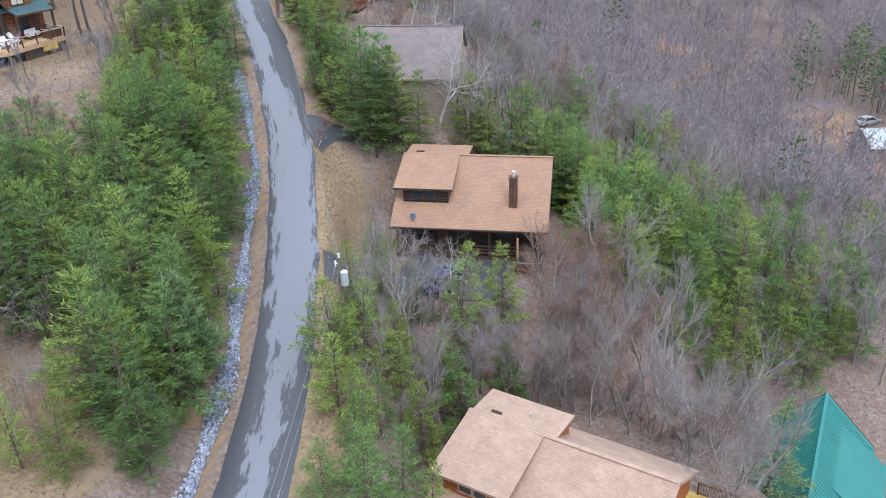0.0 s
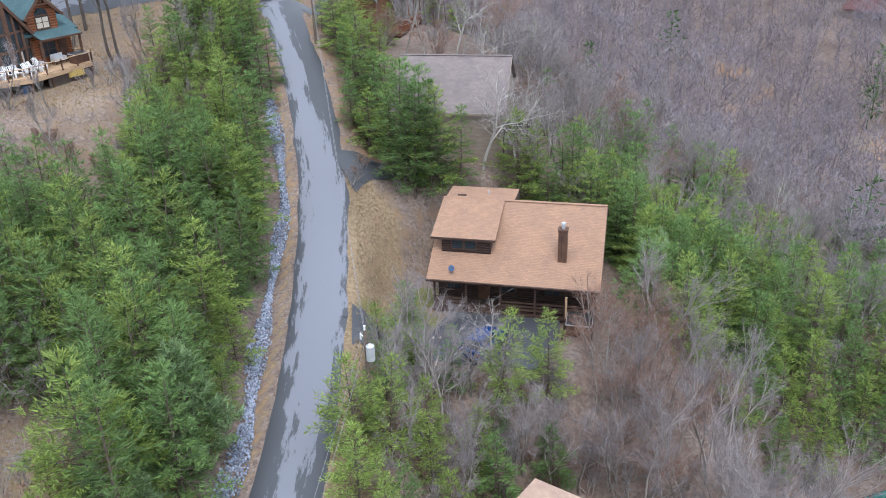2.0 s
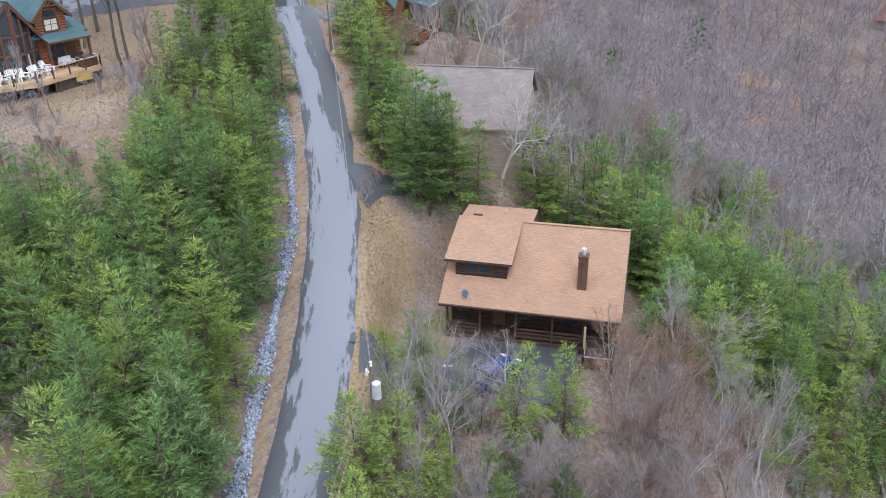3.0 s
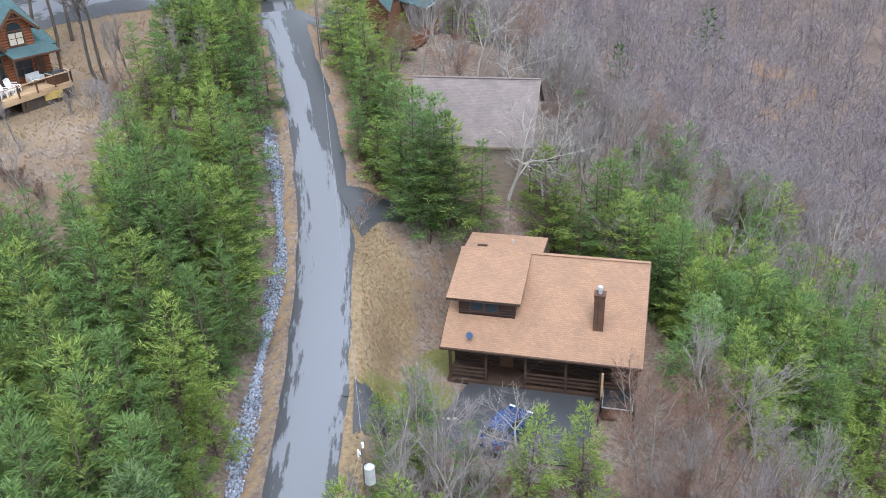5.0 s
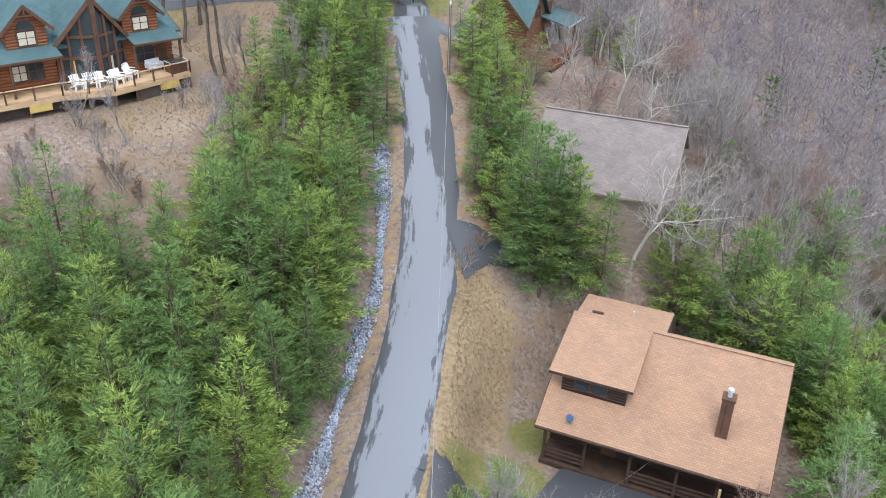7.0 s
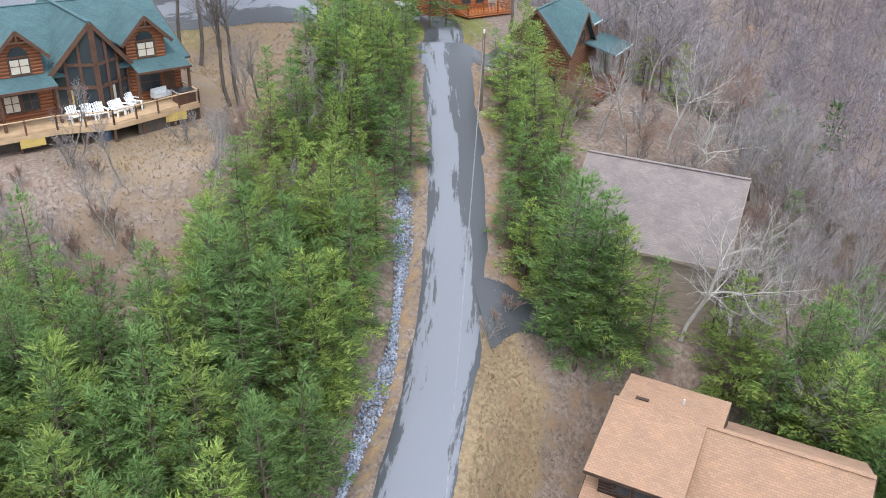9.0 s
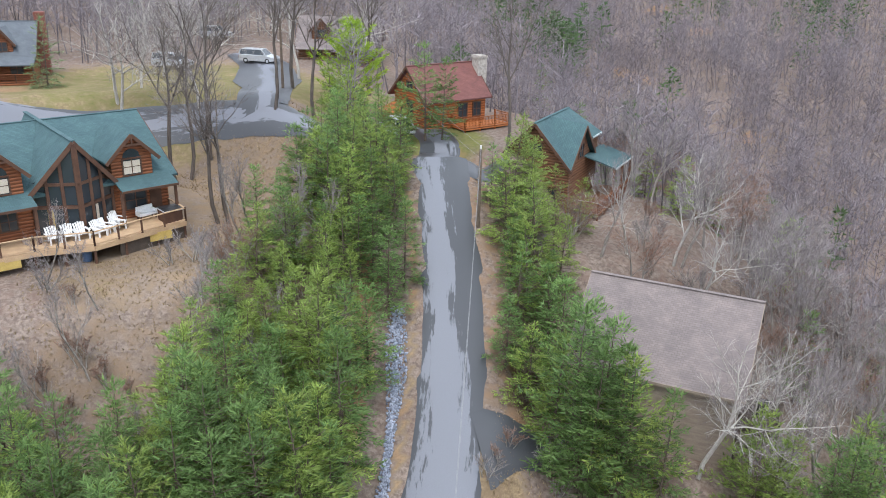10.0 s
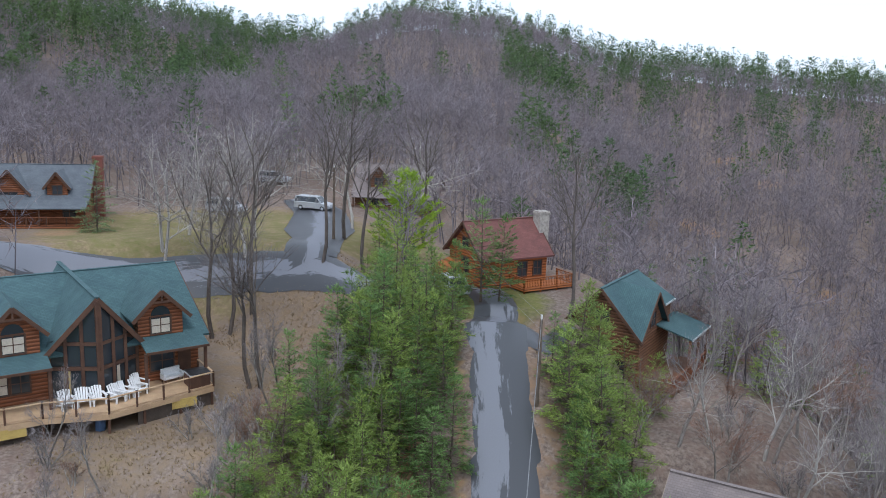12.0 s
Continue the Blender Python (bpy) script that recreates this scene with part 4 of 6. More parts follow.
    outline = [(-12.5, -2.6), (-4.6, -2.75), (-1.2, -3.95), (5.7, -2.6), (5.7, 0.3), (-12.5, 0.3)]
    part("deck", Shape().prism([(x, y, dz) for x, y in outline], (0, 0, -0.12)), DECK, h, "pale boarded deck")
    n = 26
    for (ax, ay), (bx, by) in zip(outline[:4], outline[1:4] + [outline[4]]):
        part("rim_board", Shape().beam((ax, ay - 0.03, dz - 0.17), (bx, by - 0.03, dz - 0.17), 0.05, 0.34), DECK, h, "pale rim board of the deck")
    railing(h, [(x, y, dz) for x, y in outline[:5]], 0.98, TIMBER, DECK, 1.9, 0.0, infill=False)
    for x, y in ((-10, -2.5), (-7, -2.5), (-4.6, -2.65), (-2.9, -3.2), (-1.2, -3.85), (1.0, -3.42), (3.4, -2.95), (5.6, -2.52)):
        part("deck_post", Shape().beam((x, y, -1.2), (x, y, dz - 0.1), 0.15), TIMBER, h)
    part("skirt", Shape().box(-12, -1.7, -1.0, -4.4, -1.6, 1.3), DECK_SKIRT, h, "dark boarding under the deck")
    part("skirt", Shape().beam((0.6, -3.4, 0.15), (5.55, -2.45, 0.15), 0.08, 2.3), DECK_SKIRT, h, "dark boarding under the deck")
    part("foundation", Shape().prism([(-3.9, 0.3, -1.2), (-1.1, -1.4, -1.2), (1.6, 0.3, -1.2)], (0, 0, 2.45)), CONCRETE, h)
    for x, y in ((-6.3, -2.7), (3.6, -3.05)):
        part("warning_panel", Shape().box(x - 0.8, y - 0.07, 0.6, x + 0.8, y - 0.02, 1.2), YELLOW, h, "plain yellow panel on the deck's rim")
    return h


lodge()
LODGE = pose(-50.66, 74.98, 14.82, 0, 0, 75)


def far_house(m, label, x0, x1, y0, y1, eave, ridge, roof, wall, windows=(), dormers=(), chimney=None, chim_mat=None, porch=None):
    h = empty("house", m, label, "house")
    gable_house_parts(h, x0, x1, y0, y1, eave, ridge, roof, wall, 0.45, -1.5)
    for x, z, w, hh in windows:
        window(h, x, y0, z, w, hh)
    for x, w, e, r in dormers:
        g = cross_gable(h, x, w, y0 + 0.6, (y0 + y1) / 2, e, r, roof, wall)
        window(g, x, y0 + 0.6, e - 1.1, w * 0.45, 0.9)
    if chimney:
        x, y, w, z = chimney
        part("chimney", Shape().box(x - w / 2, y - w / 2, -1, x + w / 2, y + w / 2, z).box(x - w / 2 - 0.06, y - w / 2 - 0.06, z - 0.25, x + w / 2 + 0.06, y + w / 2 + 0.06, z - 0.1), chim_mat or STONE, h)
    if porch:
        a, b, d, z, mat = porch
        roof_slab("porch_roof", [(a, y0 - d, z - 0.6), (b, y0 - d, z - 0.6), (b, y0 + 0.1, z), (a, y0 + 0.1, z)], roof, h, 0.1)
        part("porch_deck", Shape().box(a, y0 - d, 0.0, b, y0, 0.25), mat, h)
        for i in range(4):
            x = a + 0.15 + (b - a - 0.3) * i / 3
            part("porch_post", Shape().beam((x, y0 - d + 0.15, 0.2), (x, y0 - d + 0.15, z - 0.68), 0.15), TIMBER, h)
        railing(h, [(a, y0 - d + 0.1, 0.25), (b, y0 - d + 0.1, 0.25)], 0.9, TIMBER, mat)
    return h


# orange log house beyond the lane's end
RED = pose(-43.8, 107.3, 19.45, 0, 0, 70)
red = far_house(RED, "orange log house with a dark red shingle roof", -3.3, 3.4, -2.6, 2.6, 3.0, 5.45, SHINGLE_RED, LOGS_ORANGE, windows=((0.8, 0.9, 0.9, 1.2), (2.4, 0.9, 0.8, 1.2)), chimney=(3.95, -0.8, 1.0, 6.1))
window(red, -3.3, 0.0, 1.0, 1.0, 1.3, face="x")
window(red, -3.3, 0.0, 3.2, 0.9, 0.8, face="x")
part("deck", Shape().box(-0.5, -4.8, 0.1, 4.6, -2.6, 0.3), LOGS_ORANGE, red)
railing(red, [(-0.5, -2.7, 0.3), (-0.5, -4.8, 0.3), (4.6, -4.8, 0.3), (4.6, -2.6, 0.3)], 0.9, LOGS_ORANGE, LOGS_ORANGE, post_low=1.8)
part("garage_wing", Shape().prism([(-5.0, 0.2, -1.0), (-3.3, 0.2, -1.0), (-3.3, 0.2, 1.9), (-5.0, 0.2, 1.3)], (0, 2.4, 0)), LOGS_ORANGE, red)


def teal_cabin():
    """Small log cabin on the slope: front gable, cross gable and a lower porch roof."""
    h = empty("log_cabin", pose(-30.85, 102.4, 15.0, 0, 0, 97), "log cabin with a grey-green shingle roof on the slope", "house")
    # local x runs away along the ridge, local -y to the valley side
    part("wall", Shape().prism([(0.3, -3.0, -2.0), (0.3, 3.0, -2.0), (0.3, 3.0, 3.8), (0.3, 0, 6.9), (0.3, -3.0, 3.8)], (6.9, 0, 0)), LOGS_BROWN, h)
    g = part("cross_gable", Shape().prism([(0.35, -2.98, 3.5), (5.75, -2.98, 3.5), (3.05, -2.98, 6.4)], (0, 2.9, 0)), LOGS_BROWN, h)
    front, low, side_top, join = (-0.25, 0, 7.0), (-0.25, -3.35, 3.42), (3.05, -3.35, 6.62), (3.05, 0, 7.0)
    back_low, back = (6.3, -3.35, 3.42), (7.7, 0, 7.0)
    for tri in ((front, low, join), (low, side_top, join), (side_top, back_low, join)):
        roof_slab("roof", list(tri), SHINGLE_GREEN, h, 0.12)
    roof_slab("roof", [(7.7, 3.4, 3.49), (-0.25, 3.4, 3.49), (-0.25, 0, 7.0), (7.7, 0, 7.0)], SHINGLE_GREEN, h, 0.12)
    for a, b in ((front, low), (front, (-0.25, 3.4, 3.49)), (low, side_top), (side_top, back_low)):
        part("barge_board", Shape().beam(Vector(a) - Vector((0.03, 0.03, 0.12)), Vector(b) - Vector((0.03, 0.03, 0.12)), 0.06, 0.22), TIMBER, h)
    part("ridge_cap", Shape().beam(front, back, 0.24, 0.05), SHINGLE_GREEN, h)
    window(h, 3.05, -3.0, 3.9, 1.0, 1.1)
    window(h, 0.3, 0.0, 4.1, 1.1, 1.1, face="x", sign=-1)
    window(h, 0.3, -1.6, 0.6, 0.8, 1.0, face="x", sign=-1)
    roof_slab("rear_roof", [(5.2, -3.2, 5.2), (7.7, -3.2, 5.2), (7.7, 0.0, 6.99), (3.1, 0.0, 6.99)], SHINGLE_GREEN, h, 0.12)
    part("drip_edge", Shape().beam((5.2, -3.23, 5.14), (7.7, -3.23, 5.14), 0.06, 0.14), METAL_EDGE, h, "pale metal drip edge")
    part("rear_wall", Shape().box(6.0, -2.9, -1.5, 7.6, -2.6, 5.2), LOGS_BROWN, h)
    roof_slab("porch_roof", [(4.0, -5.8, 3.1), (9.0, -5.8, 3.1), (9.0, -2.9, 3.85), (4.0, -2.9, 3.85)], SHINGLE_GREEN, h, 0.12)
    part("drip_edge", Shape().beam((4.0, -5.83, 3.04), (9.0, -5.83, 3.04), 0.06, 0.14), METAL_EDGE, h, "pale metal drip edge")
    for x in (4.1, 6.5, 8.9):
        part("porch_post", Shape().beam((x, -5.65, -4.5), (x, -5.65, 3.0), 0.18), LOGS_BROWN, h)
    part("deck", Shape().box(0.2, -5.8, -0.1, 9.0, -2.9, 0.1), LOGS_BROWN, h)
    railing(h, [(0.2, -3.0, 0.1), (0.2, -5.7, 0.1), (9.0, -5.7, 0.1)], 0.9, LOGS, LOGS, post_low=4.0)
    part("lean_to", Shape().prism([(-0.3, 3.0, -1.5), (-0.3, 5.6, -1.5), (-0.3, 5.6, 2.2), (-0.3, 3.0, 3.2)], (4.0, 0, 0)), LOGS_BROWN, h)
    roof_slab("lean_to_roof", [(4.0, 6.0, 2.2), (-0.7, 6.0, 2.2), (-0.7, 2.9, 3.4), (4.0, 2.9, 3.4)], SHINGLE_GREY, h)
    return h


teal_cabin()

# houses on the far lawns
far_house(pose(-92.5, 92.0, 20.2, 0, 0, 52), "dark log house with a blue-grey roof and brick chimney", -9, 4, -4, 5, 2.7, 6.0, SHINGLE_SLATE, LOGS, windows=((-6.5, 0.9, 1.2, 1.2), (2.4, 0.9, 1.2, 1.2)), dormers=((1.2, 2.0, 4.3, 5.6), (-3.5, 3.6, 3.6, 5.8)), chimney=(4.6, 1.0, 1.0, 6.9), chim_mat=BRICK, porch=(-9, 4.4, 2.2, 2.7, LOGS))
far_house(pose(-76.5, 131.0, 19.6, 0, 0, 34), "weathered brown house among bare trees", -5.5, 5.0, -4.0, 4.0, 2.7, 6.0, SHINGLE_GREY, LOGS_BROWN, windows=((-3, 0.9, 1.2, 1.2), (0.5, 0.9, 1.2, 1.2), (4, 0.9, 1.2, 1.2)), dormers=((-2.5, 2.4, 4.6, 5.9),), porch=(-5.5, 5.0, 2.0, 2.8, LOGS_BROWN))


def metal_roof_house():
    h = empty("house", pose(25.2, 66.0, -17.0, 0, 0, 80), "cabin under a teal standing-seam metal roof", "house")
    gable_house_parts(h, -10.0, 7.6, -3.8, 3.8, 4.2, 8.0, METAL_TEAL, LOGS_BROWN, 0.4, -1.5)
    s = Shape()
    for i in range(44):
        x = -10.3 + i * 0.41
        s.beam((x, -4.2, 3.83), (x, 0, 8.03), 0.03, 0.04).beam((x, 4.2, 3.83), (x, 0, 8.03), 0.03, 0.04)
    part("seams", s, METAL_TEAL, h)
    cross = Shape().prism([(-2.0, -5.2, 3.6), (6.2, -5.2, 3.6), (6.2, -0.3, 7.5), (-2.0, -0.3, 7.5)], (0, 0, -0.1))
    part("dormer_roof", cross, METAL_TEAL, h)


metal_roof_house()


# far valley farm
far_house(pose(45.5, 158.0, gz_far(45.5, 158.0), 0, 0, 20), "far shed with a pale metal roof in the valley", -6, 6, -3.5, 3.5, 2.6, 4.4, METAL_EDGE, SIDING_TAN, windows=((-2, 0.9, 1.2, 1.2),))
far_house(pose(36.0, 236.0, gz_far(36.0, 236.0), 0, 0, -30), "far brown-roofed house above the valley", -6, 6, -4, 4, 2.8, 5.2, SHINGLE_RED, SIDING_TAN, windows=((-2, 0.9, 1.2, 1.2), (2, 0.9, 1.2, 1.2)))


# ---- trees ----
def sprays(rng, centres, outward, count, length, width, up=0.25, wild=0.75):
    """Narrow leaf or needle blades round each centre, leaning outward: arrays of corners and triangles."""
    c, o = np.repeat(centres, count, 0), np.repeat(outward, count, 0)
    d = o + wild * rng.normal(size=c.shape) + (0, 0, up)
    d /= np.linalg.norm(d, axis=1)[:, None]
    s = np.cross(d, rng.normal(size=c.shape))
    s /= np.linalg.norm(s, axis=1)[:, None]
    ln = length * rng.uniform(0.6, 1.3, (len(c), 1))
    wd = width * rng.uniform(0.7, 1.3, (len(c), 1))
    j = c + 0.1 * length * rng.normal(size=c.shape)
    v = np.stack([j - s * wd, j + s * wd, j + d * ln], 1).reshape(-1, 3)
    return v, np.arange(len(v)).reshape(-1, 3)


def limbs(segments, sides=4):
    """Tapered prisms for rows of start, end, start radius, end radius."""
    a, b = np.array([s[0] for s in segments], float), np.array([s[1] for s in segments], float)
    r0, r1 = np.array([s[2] for s in segments]), np.array([s[3] for s in segments])
    d = b - a
    d /= np.maximum(np.linalg.norm(d, axis=1), 1e-6)[:, None]
    ref = np.where(np.abs(d[:, 2:3]) > 0.9, (1.0, 0, 0), (0, 0, 1.0))
    s = np.cross(d, ref)
    s /= np.linalg.norm(s, axis=1)[:, None]
    t = np.cross(d, s)
    ang = np.arange(sides) * 2 * np.pi / sides
    ring = np.cos(ang)[None, :, None] * s[:, None] + np.sin(ang)[None, :, None] * t[:, None]
    v = np.concatenate([a[:, None] + ring * r0[:, None, None], b[:, None] + ring * r1[:, None, None]], 1)
    n, m = len(a), 2 * sides
    i = np.arange(sides)
    f = np.concatenate([np.stack([i, (i + 1) % sides, (i + 1) % sides + sides], 1), np.stack([i, (i + 1) % sides + sides, i + sides], 1)])
    return v.reshape(-1, 3), (f[None] + (np.arange(n) * m)[:, None, None]).reshape(-1, 3)


def pine_kind(seed, height, radius, needle_mat, open_base=0.12, droop=0.12, blade=0.4, density=1.0, tuft=False):
    """Trunk and crown meshes of a conifer: whorls of boughs, each a flat drooping fan of needle sprays (or, with tuft, round brushes at the bough ends), with gaps between the whorls."""
    rng = np.random.default_rng(seed)
    seg, cen, out, size = [], [], [], []
    lean = rng.normal(size=2) * 0.02 * height
    spine = lambda z: np.array([lean[0] * (z / height) ** 2, lean[1] * (z / height) ** 2, z])  # noqa: E731
    for i in range(6):
        z0, z1 = height * i / 6, height * (i + 1) / 6
        seg.append((spine(z0), spine(z1), 0.016 * height * (1 - i / 6.2), 0.016 * height * (1 - (i + 1) / 6.2)))
    z = height * open_base
    while z < height * 0.975:
        q = z / height
        reach = 1.25 * radius * (1 - q) ** 0.72 * (0.72 + 0.28 * min(1, (q - open_base) * 5 + 0.3)) + 0.12
        boughs = rng.integers(4, 7)
        a0 = rng.random() * 6.28
        for b in range(boughs):
            a = a0 + b * 6.28 / boughs + rng.normal() * 0.25
            ln = reach * rng.uniform(0.55, 1.25)
            d = np.array([math.cos(a), math.sin(a), 0.30 - droop * (1 - q) * 3.2 + 0.75 * q * q + rng.normal() * 0.08])
            across = np.array([-math.sin(a), math.cos(a), 0.0])
            p = spine(z + rng.normal() * 0.012 * height)
            along = lambda w: p + d * ln * w + (0, 0, (0.16 if tuft else -0.10) * ln * w * w)  # noqa: E731
            if q < 0.75:
                seg.append((p, along(0.92), 0.005 * height * (1 - q) + 0.008, 0.006))
            k = max(2, int(ln / 0.36 * density))
            for j in range(k):
                w = 0.26 + 0.74 * (j + rng.random()) / k
                c0 = along(min(w, 1.0))
                for s in (-1, 1):
                    reach_side = (0.34 * ln * (1.12 - w) + 0.1) * rng.uniform(0.6, 1.25)
                    o = d * 0.75 + across * s * rng.uniform(0.45, 1.0)
                    o /= np.linalg.norm(o)
                    for g in ((0.25, 0.8) if reach_side > 0.3 else (0.5,)):
                        cen.append(c0 + o * reach_side * g + (0, 0, rng.normal() * 0.03))
                        out.append(o)
                        size.append(1.0)
            if tuft:
                for g in (0.72, 0.9, 1.0):
                    cen.append(along(g) + across * rng.normal() * 0.12)
                    out.append(np.array([d[0] * 0.4, d[1] * 0.4, 0.9]))
                    size.append(1.2)
        z += height * rng.uniform(0.05, 0.078)
    for i in range(6):
        cen.append(spine(height * (0.93 + 0.014 * i)))
        out.append(np.array([0, 0, 1.0]))
        size.append(0.9)
    count = 6 if tuft else 3
    c, o = np.repeat(np.array(cen), count, 0), np.repeat(np.array(out), count, 0)
    wild = 0.62 if tuft else 0.3
    dv = o + rng.normal(size=c.shape) * (wild, wild, 0.6 * wild)
    dv /= np.linalg.norm(dv, axis=1)[:, None]
    sv = np.cross(dv, (0, 0, 1.0) + rng.normal(size=c.shape) * (0.9 if tuft else 0.45))
    sv /= np.linalg.norm(sv, axis=1)[:, None]
    ln = blade * rng.uniform(0.6, 1.25, (len(c), 1)) * np.repeat(size, count)[:, None]
    wd = blade * 0.105 * rng.uniform(0.7, 1.3, (len(c), 1))
    j = c + 0.06 * rng.normal(size=c.shape)
    cv = np.stack([j - sv * wd, j + sv * wd, j + dv * ln], 1).reshape(-1, 3)
    tv, tf = limbs(seg, 3)
    return fast_mesh("trunk", tv, tf, BARK), fast_mesh("crown", cv, np.arange(len(cv)).reshape(-1, 3), needle_mat)


def bare_kind(seed, height, spread, twig_mat, bark, levels=4, stems=1, lean=0.05, twigs=7, thick=0.011, fork=1):
    """Trunk-and-limb mesh and twig mesh of a leafless broadleaf tree, by repeated forking."""
    rng = np.random.default_rng(seed)
    seg, tip_c, tip_o = [], [], []

    def grow(p, d, ln, r, level):
        steps = 3 if level < 2 else 2
        for s in range(steps):
            d = d + rng.normal(size=3) * 0.13 + (0, 0, 0.05)
            d /= np.linalg.norm(d)
            q = p + d * ln / steps
            r1 = r * (0.86 if level else 0.9)
            seg.append((p, q, r, r1))
            p, r = q, r1
            if level < levels and (level or s >= fork):
                for _ in range(rng.integers(1, 3)):
                    side = np.cross(d, rng.normal(size=3))
                    side /= np.linalg.norm(side)
                    nd = d * rng.uniform(0.5, 0.9) + side * spread * rng.uniform(0.7, 1.2) + (0, 0, 0.15)
                    grow(p, nd / np.linalg.norm(nd), ln * rng.uniform(0.45, 0.68), r * 0.55, level + 1)
            if level >= levels - 1:
                tip_c.append(p)
                tip_o.append(d)
        if level < levels:
            grow(p, d, ln * 0.6, r * 0.8, level + 1)

    for _ in range(stems):
        d = np.array([rng.normal() * lean, rng.normal() * lean, 1.0])
        grow(np.array([rng.normal() * 0.15 * (stems > 1), rng.normal() * 0.15 * (stems > 1), -0.2]), d, height * 0.5, thick * height + 0.03, 0)
    tv, tf = limbs(seg, 3)
    cv, cf = sprays(rng, np.array(tip_c), np.array(tip_o), twigs, 0.11 * height * 0.6, 0.009, 0.2, 0.6)
    return fast_mesh("trunk", tv, tf, bark), fast_mesh("crown", cv, cf, twig_mat)


def tree_proto(name, kind, label, category, group):
    t = new(name)
    for n, me in zip(("trunk", "crown"), kind):
        o = new(n, me)
        o.parent = t
    return tagged(t, label, category, group)


PINES = [tree_proto("pine_tree", pine_kind(s, 9.0, r, mt, ob, dr), lb, "pine tree", "roadside pines") for s, r, mt, ob, dr, lb in (
    (1, 2.3, NEEDLES, 0.10, 0.10, "dense dark green young pine"), (2, 2.0, NEEDLES, 0.14, 0.14, "slender dark green young pine"), (3, 2.6, NEEDLES_YELLOW, 0.08, 0.08, "bushy yellow-green young pine"),
    (4, 1.8, NEEDLES_YELLOW, 0.2, 0.1, "thin yellow-green young pine"), (5, 2.4, NEEDLES, 0.18, 0.12, "dark green pine with a ragged crown"))]
WHITE_PINE = tree_proto("pine_tree", pine_kind(11, 8.0, 2.2, NEEDLES_BLUE, 0.15, 0.0, 0.42, 0.8, True), "blue-green pine with upright plumes", "pine tree", "roadside pines")
SPRUCE = tree_proto("spruce_tree", pine_kind(12, 9.0, 2.2, NEEDLES_BLUE, 0.04, 0.12, 0.36, 1.3), "dense dark conical spruce", "spruce tree", "yard spruces")
BARES = [tree_proto("bare_tree", bare_kind(s, h, sp, tw, bk, lv, st), lb, "bare tree", "bare hillside trees") for s, h, sp, tw, bk, lv, st, lb in (
    (21, 9.0, 0.55, TWIG, BARK_GREY, 3, 1, "leafless grey tree with fine twigs"), (22, 10.0, 0.4, TWIG, BARK_GREY, 3, 1, "tall slim leafless grey tree"), (23, 7.0, 0.7, TWIG_RED, BARK_GREY, 3, 2, "low leafless tree with reddish buds"),
    (24, 8.5, 0.9, TWIG, BARK_GREY, 3, 1, "spreading pale leafless tree"))]
SHRUBS = [tree_proto("bare_shrub", bare_kind(s, h, 0.5, tw, BARK_GREY, 2, 4, 0.3, 8), lb, "shrub", "bare brush") for s, h, tw, lb in ((31, 3.0, TWIG, "low leafless grey brush"), (32, 2.4, TWIG_RED, "low leafless reddish brush"))]
SPRING_TREE = tree_proto("leafing_tree", pine_kind(41, 7.0, 2.9, SPRING, 0.15, -0.05, 0.3, 1.2, True), "fresh yellow-green leafing tree", "tree", "leafing trees")
PALE_TREE = tree_proto("bare_tree", bare_kind(25, 8.0, 1.05, TWIG, PALE_BARK, 4, 1, 0.1, 1, 0.014), "sprawling leafless tree with whitish limbs", "bare tree", "bare hillside trees")
SLIM_TREE = tree_proto("bare_tree", bare_kind(27, 10.0, 0.38, TWIG, BARK_GREY, 3, 1, 0.04, 5, 0.006, 2), "slim leafless tree with a pale trunk", "bare tree", "bare hillside trees")
OAK = tree_proto("bare_tree", bare_kind(26, 12.5, 0.75, TWIG, DARK_BARK, 4, 1, 0.03, 1, 0.013, 2), "tall dark-trunked leafless oak", "bare tree", "bare yard oaks")
PROTOS = [PALE_TREE, OAK, SLIM_TREE] + PINES + [WHITE_PINE, SPRUCE] + BARES + SHRUBS + [SPRING_TREE]
trng = random.Random(7)


def plant(proto, x, y, scale=1.0, turn=None, sink=0.1, lean=0.0):
    z = float(ground(np.array(x), np.array(y)))
    m = Matrix.Translation((x, y, z - sink)) @ Euler((trng.gauss(0, 0.03) + lean, trng.gauss(0, 0.03), trng.random() * 6.28 if turn is None else turn)).to_matrix().to_4x4()
    t = copy_thing(proto, m)
    t.scale = (scale * trng.uniform(0.9, 1.1), scale * trng.uniform(0.9, 1.1), scale)
    return t


CLEAR = [(2.4, 69.3, 2.8), (-56, 77, 15.5), (-3, 76, 9.0), (-3, 67, 6.5), (-14, 88.5, 7.6), (8.5, 51, 9.0), (-28.5, 105.8, 5.8), (-43.5, 106.5, 7.5), (-47.5, 85, 7.0), (-13.5, 70, 5.0), (27, 66, 10), (-41, 73, 5.5), (-52, 92, 9.0), (-44, 66, 4.5), (-35, 99, 5.5)]


def free(x, y, margin=0.0, verge=5.2):
    u, h = road_frame(np.array(x), np.array(y))
    if -verge - margin < u < 3.3 + margin:
        return False
    return all(math.hypot(x - a, y - b) > r + margin for a, b, r in CLEAR)


